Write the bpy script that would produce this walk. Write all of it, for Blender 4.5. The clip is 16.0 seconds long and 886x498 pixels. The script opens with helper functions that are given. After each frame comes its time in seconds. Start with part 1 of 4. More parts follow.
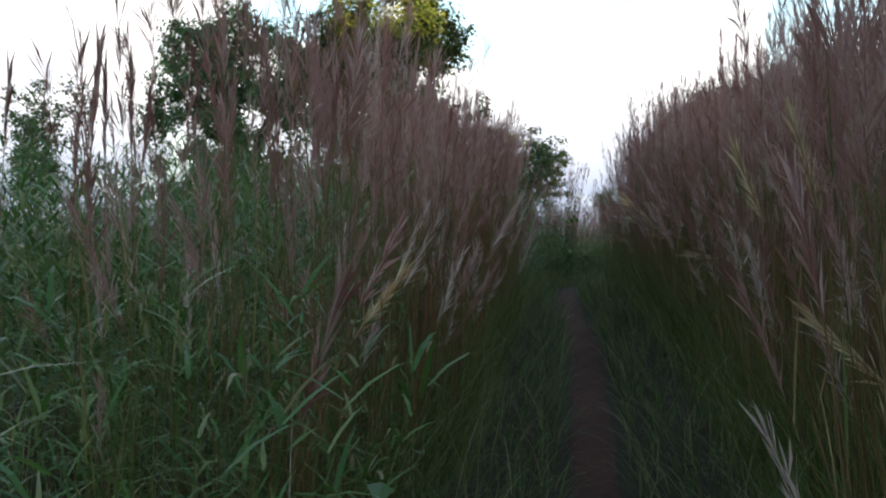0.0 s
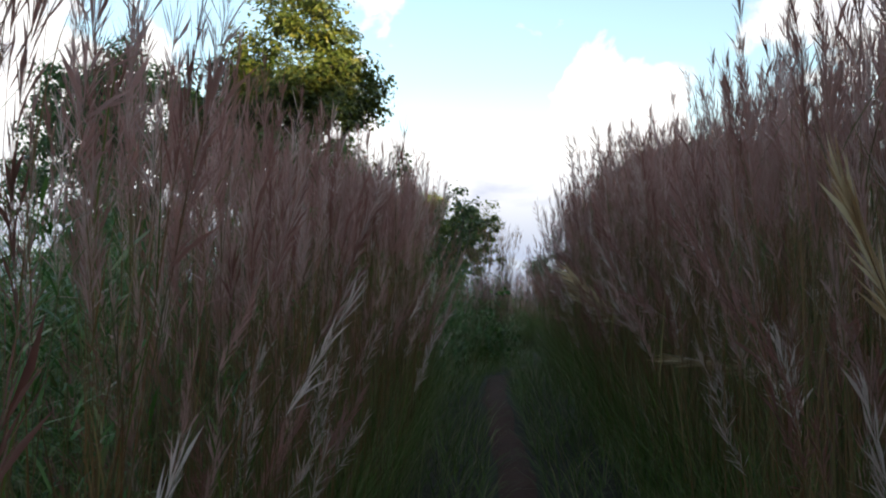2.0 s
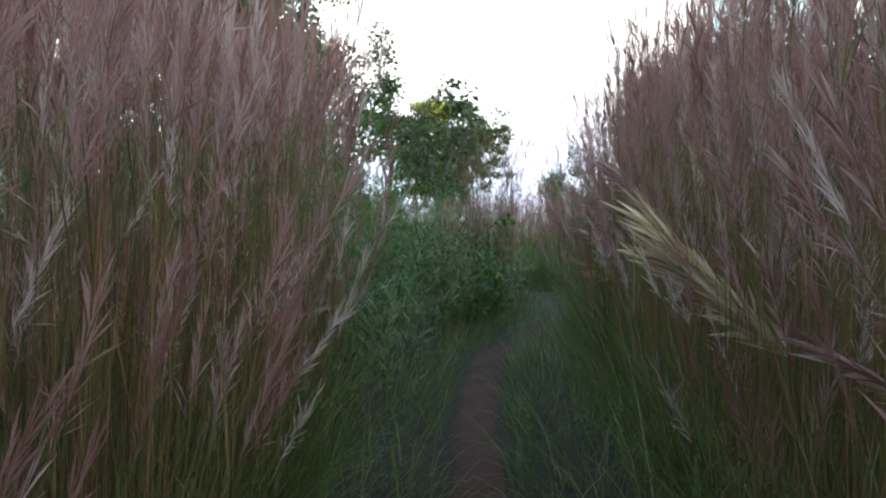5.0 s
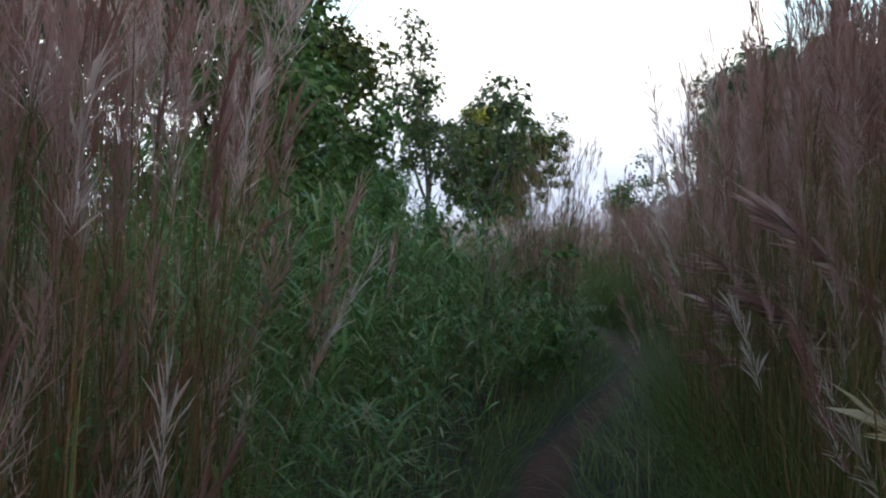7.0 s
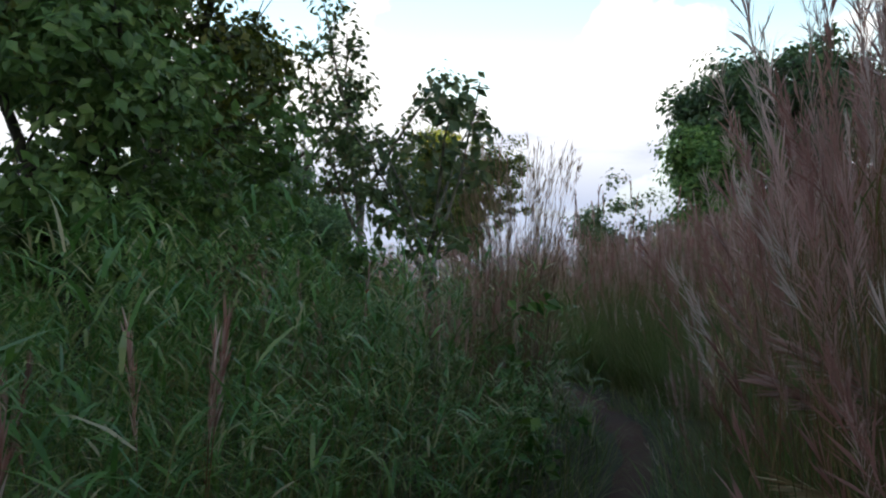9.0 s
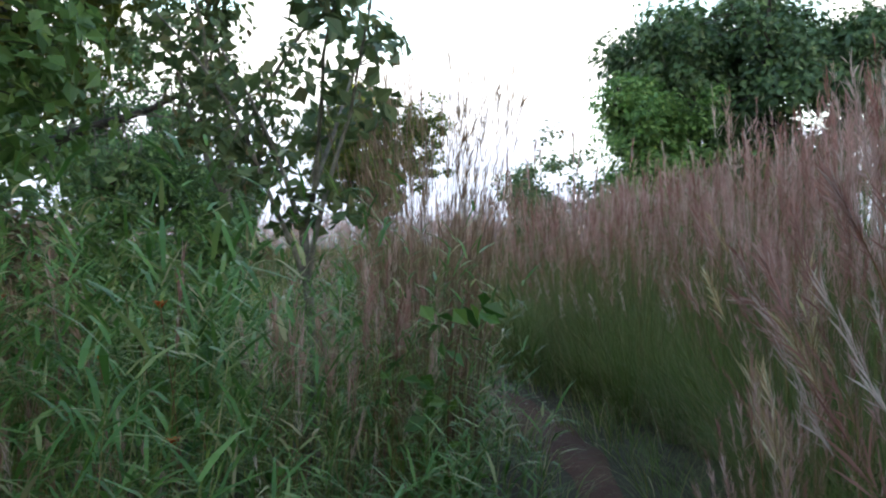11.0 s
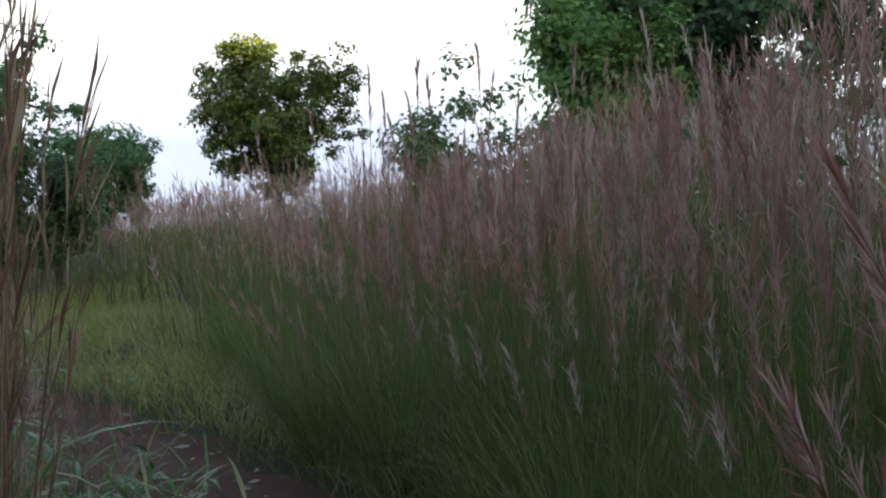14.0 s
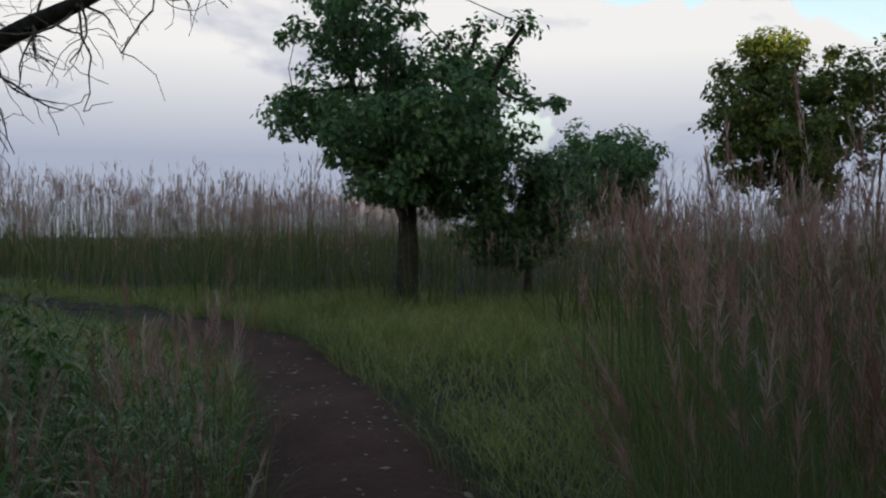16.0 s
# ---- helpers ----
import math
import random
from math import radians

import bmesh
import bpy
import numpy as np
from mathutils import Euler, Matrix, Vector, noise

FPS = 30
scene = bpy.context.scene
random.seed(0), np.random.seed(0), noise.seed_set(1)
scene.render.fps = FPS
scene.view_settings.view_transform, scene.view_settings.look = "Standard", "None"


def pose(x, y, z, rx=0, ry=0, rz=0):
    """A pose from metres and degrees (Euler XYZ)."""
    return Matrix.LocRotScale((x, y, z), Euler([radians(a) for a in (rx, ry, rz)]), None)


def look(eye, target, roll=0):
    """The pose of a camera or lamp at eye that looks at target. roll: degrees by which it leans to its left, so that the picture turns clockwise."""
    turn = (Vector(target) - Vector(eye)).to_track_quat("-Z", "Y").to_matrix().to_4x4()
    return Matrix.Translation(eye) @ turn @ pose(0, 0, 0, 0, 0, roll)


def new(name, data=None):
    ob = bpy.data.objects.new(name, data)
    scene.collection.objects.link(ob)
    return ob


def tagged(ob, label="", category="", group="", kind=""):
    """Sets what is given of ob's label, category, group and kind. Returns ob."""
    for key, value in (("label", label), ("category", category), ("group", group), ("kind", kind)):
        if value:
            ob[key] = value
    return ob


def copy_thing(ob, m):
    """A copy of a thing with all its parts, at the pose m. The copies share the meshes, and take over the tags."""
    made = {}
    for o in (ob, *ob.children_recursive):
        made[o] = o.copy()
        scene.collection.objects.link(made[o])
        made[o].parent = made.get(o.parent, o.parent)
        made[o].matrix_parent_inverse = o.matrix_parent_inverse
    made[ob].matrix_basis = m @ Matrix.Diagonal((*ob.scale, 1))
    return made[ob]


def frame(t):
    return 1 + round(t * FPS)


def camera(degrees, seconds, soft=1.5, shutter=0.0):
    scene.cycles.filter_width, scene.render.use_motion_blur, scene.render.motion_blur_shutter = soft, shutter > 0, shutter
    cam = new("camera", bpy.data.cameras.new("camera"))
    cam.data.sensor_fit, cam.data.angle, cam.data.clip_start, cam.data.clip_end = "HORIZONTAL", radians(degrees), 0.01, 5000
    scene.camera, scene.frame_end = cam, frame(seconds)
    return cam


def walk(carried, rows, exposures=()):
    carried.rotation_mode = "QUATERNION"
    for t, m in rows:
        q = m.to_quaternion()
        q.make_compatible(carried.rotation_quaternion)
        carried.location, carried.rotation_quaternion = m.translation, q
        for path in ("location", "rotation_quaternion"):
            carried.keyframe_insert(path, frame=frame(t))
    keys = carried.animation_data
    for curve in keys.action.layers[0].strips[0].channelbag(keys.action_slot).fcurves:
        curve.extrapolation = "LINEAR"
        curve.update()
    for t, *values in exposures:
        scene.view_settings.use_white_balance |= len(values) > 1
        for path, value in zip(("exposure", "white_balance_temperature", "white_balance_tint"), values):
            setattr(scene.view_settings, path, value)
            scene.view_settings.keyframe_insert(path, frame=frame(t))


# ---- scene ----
cam = camera(53.0, 16.0, soft=2.1)
PATH = [
    (0.0, pose(0.000, 0.000, 1.450, 90.00, -0.00, 0.00)),
    (0.5, pose(0.035, 0.586, 1.496, 90.90, 0.30, 0.70)),
    (1.0, pose(0.127, 1.139, 1.553, 92.40, 0.20, -2.60)),
    (1.5, pose(0.218, 1.702, 1.611, 93.60, -0.60, -2.80)),
    (2.0, pose(0.391, 2.288, 1.645, 94.20, 0.30, -4.20)),
    (2.5, pose(0.472, 2.875, 1.703, 93.70, -2.20, -3.90)),
    (3.0, pose(0.621, 3.542, 1.738, 93.60, -2.70, -2.70)),
    (3.5, pose(0.759, 4.347, 1.760, 92.90, -2.20, -2.30)),
    (4.0, pose(0.862, 5.117, 1.806, 91.60, -1.50, -3.50)),
    (6.5, pose(1.276, 7.992, 2.094, 86.00, -0.80, -3.00)),
    (7.0, pose(1.323, 8.625, 2.163, 89.00, -0.90, 0.10)),
    (7.5, pose(1.403, 9.280, 2.197, 89.40, 1.00, 0.90)),
    (8.0, pose(1.426, 9.878, 2.266, 90.30, 0.50, 0.60)),
    (8.5, pose(1.495, 10.476, 2.289, 90.70, 0.10, -1.80)),
    (9.0, pose(1.553, 11.086, 2.278, 90.90, 0.40, -2.60)),
    (11.5, pose(2.000, 13.970, 2.360, 88.20, 1.09, -8.26)),
    (12.0, pose(2.189, 14.682, 2.358, 88.60, 2.80, -8.05)),
    (12.5, pose(2.438, 15.322, 2.347, 88.49, 5.33, -11.29)),
    (13.0, pose(2.679, 15.946, 2.375, 87.99, 6.33, -13.25)),
    (13.5, pose(2.961, 16.595, 2.389, 87.60, 5.97, -14.33)),
    (14.0, pose(3.197, 17.194, 2.412, 86.00, 4.03, -11.32)),
    (14.5, pose(3.376, 17.788, 2.422, 86.51, 2.22, -2.21)),
    (15.0, pose(3.561, 18.424, 2.412, 87.32, 2.36, 8.00)),
    (15.5, pose(3.646, 19.118, 2.393, 87.70, 1.99, 12.53)),
    (16.0, pose(3.636, 19.723, 2.367, 87.90, -0.38, 21.45)),
]
EXPOSURES = [(0.0, 1.7), (1.0, 1.25), (2.0, 1.4), (2.6, 1.65), (3.5, 2.1), (4.2, 2.35), (6.3, 2.8), (6.7, 2.45), (7.0, 1.9), (8.0, 1.7), (9.2, 1.5), (11.3, 2.6), (12.0, 2.2), (13.5, 2.0), (14.5, 1.75), (15.0, 1.35), (15.5, 0.85), (16.0, 0.8)]
walk(cam, PATH, EXPOSURES)

# ---- world, sun ----
SUN_AZ, SUN_EL = math.radians(160), math.radians(7)   # from behind, low
world = bpy.data.worlds.new("sky_world")
scene.world = world
world.use_nodes = True
wt = world.node_tree
sky = wt.nodes.new("ShaderNodeTexSky")
sky.sky_type = 'NISHITA'
sky.sun_disc = False
sky.sun_elevation, sky.sun_rotation = SUN_EL, SUN_AZ
sky.air_density, sky.dust_density, sky.ozone_density = 1.0, 0.6, 1.0
bg = wt.nodes["Background"]
bg.inputs["Strength"].default_value = 0.15
wt.links.new(sky.outputs[0], bg.inputs["Color"])
sun = new("sun", bpy.data.lights.new("sun", 'SUN'))
sun.data.energy, sun.data.angle, sun.data.color = 5.0, math.radians(0.6), (1.0, 0.82, 0.48)
to_sun = Vector((math.sin(SUN_AZ) * math.cos(SUN_EL), math.cos(SUN_AZ) * math.cos(SUN_EL), math.sin(SUN_EL)))
sun.matrix_world = look(to_sun * 200, (0, 0, 0))

# ---- materials ----
rng = np.random.default_rng(7)


def material(name, rough=0.7):
    m = bpy.data.materials.new(name)
    m.use_nodes = True
    b = m.node_tree.nodes["Principled BSDF"]
    b.inputs["Roughness"].default_value = rough
    return m, m.node_tree, b


def ramp(nt, fac, stops):
    r = nt.nodes.new("ShaderNodeValToRGB")
    el = r.color_ramp.elements
    while len(el) < len(stops):
        el.new(0.5)
    for e, (p, c) in zip(el, stops):
        e.position, e.color = p, (*c, 1)
    nt.links.new(fac, r.inputs["Fac"])
    return r.outputs["Color"]


def noise_fac(nt, scale, detail=4.0, rough=0.6, coord="Object"):
    tc = nt.nodes.new("ShaderNodeTexCoord")
    n = nt.nodes.new("ShaderNodeTexNoise")
    n.inputs["Scale"].default_value, n.inputs["Detail"].default_value = scale, detail
    n.inputs["Roughness"].default_value = rough
    nt.links.new(tc.outputs[coord], n.inputs["Vector"])
    return n.outputs["Fac"]


def mixed(nt, fac, a, b, blend='MIX'):
    m = nt.nodes.new("ShaderNodeMix")
    m.data_type, m.blend_type = 'RGBA', blend
    for sock, v in ((m.inputs[0], fac), (m.inputs[6], a), (m.inputs[7], b)):
        if isinstance(v, (int, float)):
            sock.default_value = v
        elif isinstance(v, tuple):
            sock.default_value = (*v, 1)
        else:
            nt.links.new(v, sock)
    return m.outputs[2]


def bump(nt, b, fac, strength, dist):
    n = nt.nodes.new("ShaderNodeBump")
    n.inputs["Strength"].default_value, n.inputs["Distance"].default_value = strength, dist
    nt.links.new(fac, n.inputs["Height"])
    nt.links.new(n.outputs[0], b.inputs["Normal"])


def leaf_material(name, stops, rough=0.55, thin=0.3, clump=1.2, clump_tint=(0.75, 0.8, 0.7)):
    """Plant matter: every blade or leaf has its own tone, with drifts of tone over the plant, and lets light through."""
    m, nt, b = material(name, rough)
    geo = nt.nodes.new("ShaderNodeNewGeometry")
    col = ramp(nt, geo.outputs["Random Per Island"], stops)
    info = nt.nodes.new("ShaderNodeObjectInfo")
    own = ramp(nt, info.outputs["Random"], [(0.0, (0.78, 0.72, 0.70)), (0.5, (1, 0.97, 0.95)), (1.0, (1.15, 1.15, 1.15))])
    col = mixed(nt, 1.0, col, own, 'MULTIPLY')
    drift = ramp(nt, noise_fac(nt, clump, 3), [(0.35, clump_tint), (0.65, (1, 1, 1))])
    col = mixed(nt, 1.0, col, drift, 'MULTIPLY')
    nt.links.new(col, b.inputs["Base Color"])
    tr = nt.nodes.new("ShaderNodeBsdfTranslucent")
    nt.links.new(col, tr.inputs["Color"])
    mx = nt.nodes.new("ShaderNodeMixShader")
    mx.inputs[0].default_value = thin
    nt.links.new(b.outputs[0], mx.inputs[1])
    nt.links.new(tr.outputs[0], mx.inputs[2])
    nt.links.new(mx.outputs[0], nt.nodes["Material Output"].inputs["Surface"])
    return m


M_PLUME = leaf_material("plume_hair", [(0.0, (0.36, 0.185, 0.155)), (0.3, (0.50, 0.29, 0.255)), (0.58, (0.62, 0.42, 0.385)), (0.8, (0.76, 0.62, 0.58)), (1.0, (0.82, 0.72, 0.68))], 0.6, 0.5, 1.8, (0.80, 0.68, 0.64))
M_CULM = leaf_material("grass_culm", [(0.0, (0.12, 0.11, 0.04)), (0.4, (0.21, 0.13, 0.055)), (0.75, (0.30, 0.13, 0.06)), (1.0, (0.40, 0.29, 0.14))], 0.5, 0.1)
M_CULM_GREEN = leaf_material("green_culm", [(0.0, (0.0943, 0.151, 0.0442)), (0.6, (0.172, 0.203, 0.0664)), (0.85, (0.299, 0.203, 0.0884)), (1.0, (0.44, 0.337, 0.148))], 0.5, 0.15)
M_BLADE = leaf_material("grass_blade", [(0.0, (0.0858, 0.146, 0.0266)), (0.45, (0.138, 0.215, 0.0417)), (0.72, (0.189, 0.24, 0.0569)), (0.86, (0.309, 0.24, 0.0987)), (1.0, (0.515, 0.429, 0.243))], 0.5, 0.3)
M_GREEN = leaf_material("broad_blade", [(0.0, (0.0546, 0.129, 0.025)), (0.45, (0.0897, 0.191, 0.039)), (0.72, (0.14, 0.242, 0.0546)), (0.86, (0.257, 0.289, 0.105)), (1.0, (0.39, 0.312, 0.187))], 0.38, 0.35)
M_MEADOW = leaf_material("meadow_blade", [(0.0, (0.201, 0.25, 0.0602)), (0.4, (0.341, 0.381, 0.1)), (0.75, (0.501, 0.491, 0.191)), (1.0, (0.622, 0.571, 0.341))], 0.6, 0.35)
M_DRY = leaf_material("dry_stalk", [(0.0, (0.14, 0.075, 0.05)), (0.5, (0.26, 0.15, 0.10)), (1.0, (0.44, 0.32, 0.23))], 0.7, 0.15)
M_LEAF_DARK = leaf_material("tree_leaf_dark", [(0.0, (0.066, 0.138, 0.054)), (0.6, (0.114, 0.21, 0.078)), (1.0, (0.192, 0.288, 0.108))], 0.38, 0.35, 0.8)
M_LEAF_YEL = leaf_material("tree_leaf_yellowgreen", [(0.0, (0.06, 0.10, 0.02)), (0.55, (0.12, 0.17, 0.028)), (1.0, (0.24, 0.24, 0.04))], 0.42, 0.35, 0.7)
M_LEAF_OLIVE = leaf_material("tree_leaf_olive", [(0.0, (0.0805, 0.138, 0.0575)), (0.55, (0.138, 0.201, 0.0782)), (0.9, (0.201, 0.247, 0.103)), (1.0, (0.299, 0.207, 0.115))], 0.42, 0.35, 0.8)
M_LEAF_MID = leaf_material("tree_leaf_mid", [(0.0, (0.0949, 0.184, 0.0506)), (0.6, (0.159, 0.285, 0.0759)), (1.0, (0.266, 0.38, 0.121))], 0.42, 0.42, 0.8)
M_LEAF_VINE = leaf_material("vine_leaf", [(0.0, (0.045, 0.12, 0.022)), (0.6, (0.09, 0.20, 0.035)), (1.0, (0.18, 0.28, 0.05))], 0.4, 0.35)
M_PETAL = leaf_material("orange_petal", [(0.0, (0.62, 0.10, 0.02)), (1.0, (0.75, 0.18, 0.03))], 0.5, 0.3)


def soil_material(name, stops, scale=1.3, fine=24.0):
    m, nt, b = material(name, 0.95)
    big = noise_fac(nt, scale, 5)
    small = noise_fac(nt, fine, 6, 0.7)
    col = mixed(nt, 0.45, ramp(nt, big, stops), ramp(nt, small, stops))
    nt.links.new(col, b.inputs["Base Color"])
    bump(nt, b, small, 0.7, 0.03)
    return m


M_GROUND = soil_material("litter_ground", [(0.3, (0.030, 0.022, 0.013)), (0.5, (0.048, 0.036, 0.019)), (0.7, (0.06, 0.055, 0.024))])
M_DIRT = soil_material("red_dirt", [(0.28, (0.040, 0.014, 0.009)), (0.5, (0.088, 0.032, 0.019)), (0.72, (0.155, 0.062, 0.038))], 0.9, 16)
M_STONE = soil_material("pale_litter", [(0.3, (0.22, 0.17, 0.13)), (0.6, (0.40, 0.34, 0.28))], 3, 30)
M_SHADE_RIDGE = soil_material("shade_ridge_green", [(0.3, (0.05, 0.08, 0.03)), (0.6, (0.10, 0.13, 0.05))], 0.2, 1.5)


def bark_material(name, dark, light):
    m, nt, b = material(name, 0.9)
    f = noise_fac(nt, 14, 6, 0.7)
    nt.links.new(ramp(nt, f, [(0.35, dark), (0.65, light)]), b.inputs["Base Color"])
    bump(nt, b, f, 0.8, 0.03)
    return m


M_BARK = bark_material("dark_bark", (0.022, 0.018, 0.014), (0.085, 0.07, 0.056))
M_BARK_PALE = bark_material("pale_bark", (0.09, 0.075, 0.06), (0.26, 0.23, 0.19))


def cloud_material():
    """Heaped bright cloud over a lavender-grey haze, clear between."""
    m = bpy.data.materials.new("cloud_bank")
    m.use_nodes = True
    nt = m.node_tree
    nt.nodes.remove(nt.nodes["Principled BSDF"])
    tc = nt.nodes.new("ShaderNodeTexCoord")
    sep = nt.nodes.new("ShaderNodeSeparateXYZ")
    nt.links.new(tc.outputs["Object"], sep.inputs[0])

    def field(scale, stretch, detail):
        mp = nt.nodes.new("ShaderNodeMapping")
        mp.inputs["Scale"].default_value = (scale, scale, scale * stretch)
        n = nt.nodes.new("ShaderNodeTexNoise")
        n.inputs["Scale"].default_value, n.inputs["Detail"].default_value, n.inputs["Roughness"].default_value = 1.0, detail, 0.55
        n.inputs["Distortion"].default_value = 0.3
        nt.links.new(tc.outputs["Object"], mp.inputs[0])
        nt.links.new(mp.outputs[0], n.inputs["Vector"])
        return n.outputs["Fac"]

    def math_node(op, a, b, clamp=False):
        n = nt.nodes.new("ShaderNodeMath")
        n.operation, n.use_clamp = op, clamp
        for i, v in enumerate((a, b)):
            if isinstance(v, (int, float)):
                n.inputs[i].default_value = v
            else:
                nt.links.new(v, n.inputs[i])
        return n.outputs[0]

    heap = field(0.0085, 1.2, 9)
    nrm = nt.nodes.new("ShaderNodeVectorMath")
    nrm.operation = 'NORMALIZE'
    nt.links.new(tc.outputs["Object"], nrm.inputs[0])
    cover = math_node('ADD', heap, -0.12)
    for az, el, rad, wt_ in CLOUD_HEAPS:
        a, e = math.radians(az), math.radians(el)
        d = nt.nodes.new("ShaderNodeVectorMath")
        d.operation = 'DISTANCE'
        d.inputs[1].default_value = (math.sin(a) * math.cos(e), math.cos(a) * math.cos(e), math.sin(e))
        nt.links.new(nrm.outputs[0], d.inputs[0])
        near_ = math_node('SUBTRACT', 1.0, math_node('DIVIDE', d.outputs["Value"], math.radians(rad)), True)
        cover = math_node('ADD', cover, math_node('MULTIPLY', near_, wt_))
    mask = ramp(nt, cover, [(0.50, (0, 0, 0)), (0.56, (1, 1, 1))])
    haze = nt.nodes.new("ShaderNodeMapRange")
    haze.inputs["From Min"].default_value, haze.inputs["From Max"].default_value = 40.0, 230.0
    haze.inputs["To Min"].default_value, haze.inputs["To Max"].default_value = 1.0, 0.0
    nt.links.new(sep.outputs["Z"], haze.inputs["Value"])
    alpha = math_node('MAXIMUM', mask, haze.outputs[0])
    shade = field(0.006, 2.2, 7)
    lit = ramp(nt, shade, [(0.30, (0.62, 0.64, 0.74)), (0.44, (0.98, 0.97, 0.96))])
    low = nt.nodes.new("ShaderNodeMapRange")
    low.inputs["From Min"].default_value, low.inputs["From Max"].default_value = 60.0, 160.0
    nt.links.new(sep.outputs["Z"], low.inputs["Value"])
    col = mixed(nt, low.outputs[0], (0.44, 0.49, 0.62), lit)
    em = nt.nodes.new("ShaderNodeEmission")
    em.inputs["Strength"].default_value = CLOUD
    nt.links.new(col, em.inputs["Color"])
    tr = nt.nodes.new("ShaderNodeBsdfTransparent")
    mx = nt.nodes.new("ShaderNodeMixShader")
    nt.links.new(alpha, mx.inputs[0])
    nt.links.new(tr.outputs[0], mx.inputs[1])
    nt.links.new(em.outputs[0], mx.inputs[2])
    nt.links.new(mx.outputs[0], nt.nodes["Material Output"].inputs["Surface"])
    return m


CLOUD = 0.52
# heaps of cloud: degrees to the right of the y axis, degrees up, radius, weight
CLOUD_HEAPS = [(16.5, 13.0, 5.5, 0.5), (13.5, 9.0, 7.0, 0.5), (6.0, 6.0, 8.0, 0.5), (-4.0, 7.0, 9.0, 0.5), (-12.0, 9.0, 9.0, 0.45), (-24.0, 13.0, 12.0, 0.45),
               (-42.0, 14.0, 16.0, 0.45), (24.0, 4.0, 7.0, 0.4), (-33.0, 5.0, 15.0, 0.5), (-52.0, 6.0, 15.0, 0.5), (36.0, 12.0, 14.0, 0.4), (-2.0, 22.0, 7.0, 0.25)]
M_CLOUD = cloud_material()


# ---- mesh helpers ----
def tri_mesh(name, V, F, mats, mat_index=None, smooth=False):
    me = bpy.data.meshes.new(name)
    V, F = np.asarray(V, np.float32), np.asarray(F, np.int32)
    me.vertices.add(len(V))
    me.vertices.foreach_set("co", V.ravel())
    me.loops.add(F.size)
    me.loops.foreach_set("vertex_index", F.ravel())
    me.polygons.add(len(F))
    me.polygons.foreach_set("loop_start", np.arange(0, F.size, 3, dtype=np.int32))
    if mat_index is not None:
        me.polygons.foreach_set("material_index", np.asarray(mat_index, np.int32))
    me.polygons.foreach_set("use_smooth", np.full(len(F), smooth))
    for m in mats:
        me.materials.append(m)
    me.update(calc_edges=True)
    return me


def joined(parts):
    """(V, F) of several (V, F)."""
    Vs, Fs, n = [], [], 0
    for V, F in parts:
        Vs.append(V)
        Fs.append(F + n)
        n += len(V)
    return np.concatenate(Vs), np.concatenate(Fs)


def ribbons(base, az, length, th0, curv, width, K=4, twist=0.0, belly=0.25, power=1.4):
    """Tapered strips: from base, leaning th0 from upright towards az and bending by curv on the way. Returns V, F and centre lines."""
    base = np.asarray(base, float)
    n = len(base)
    az, length, th0, curv, width = (np.broadcast_to(np.asarray(a, float), n) for a in (az, length, th0, curv, width))
    pts = np.zeros((n, K + 1, 3))
    pts[:, 0] = base
    for k in range(1, K + 1):
        th = th0 + curv * ((k - 0.5) / K) ** power
        pts[:, k] = pts[:, k - 1] + (length / K)[:, None] * np.stack([np.sin(th) * np.cos(az), np.sin(th) * np.sin(az), np.cos(th)], 1)
    wa = az + math.pi / 2 + np.broadcast_to(np.asarray(twist, float), n)
    wv = np.stack([np.cos(wa), np.sin(wa), np.zeros(n)], 1)
    V = np.zeros((n, 2 * K + 1, 3))
    for k in range(K):
        u = k / K
        w = width * (np.minimum(1, 0.55 + u / belly * 0.45) if u < belly else (1 - u) / (1 - belly) * 0.92 + 0.08) * 0.5
        V[:, 2 * k] = pts[:, k] - wv * w[:, None]
        V[:, 2 * k + 1] = pts[:, k] + wv * w[:, None]
    V[:, 2 * K] = pts[:, K]
    f = []
    for k in range(K - 1):
        a = 2 * k
        f += [(a, a + 1, a + 3), (a, a + 3, a + 2)]
    f.append((2 * K - 2, 2 * K - 1, 2 * K))
    F = (np.array(f)[None] + (np.arange(n) * (2 * K + 1))[:, None, None]).reshape(-1, 3)
    return V.reshape(-1, 3), F, pts


def tube(pts, radii, sides=6):
    pts, radii = np.asarray(pts, float), np.asarray(radii, float)
    d = np.gradient(pts, axis=0)
    d /= np.linalg.norm(d, axis=1)[:, None] + 1e-9
    ref = np.where(np.abs(d[:, 2:3]) > 0.9, np.array([[1.0, 0, 0]]), np.array([[0, 0, 1.0]]))
    a = np.cross(d, ref)
    a /= np.linalg.norm(a, axis=1)[:, None] + 1e-9
    b = np.cross(d, a)
    ang = np.linspace(0, 2 * math.pi, sides, endpoint=False)
    V = pts[:, None] + radii[:, None, None] * (np.cos(ang)[None, :, None] * a[:, None] + np.sin(ang)[None, :, None] * b[:, None])
    F = []
    for i in range(len(pts) - 1):
        for j in range(sides):
            p, q = i * sides + j, i * sides + (j + 1) % sides
            F += [(p, q, q + sides), (p, q + sides, p + sides)]
    return V.reshape(-1, 3), np.array(F)


def part(name, me, parent, label=""):
    ob = new(name, me)
    ob.parent = parent
    if label:
        tagged(ob, label)
    return ob


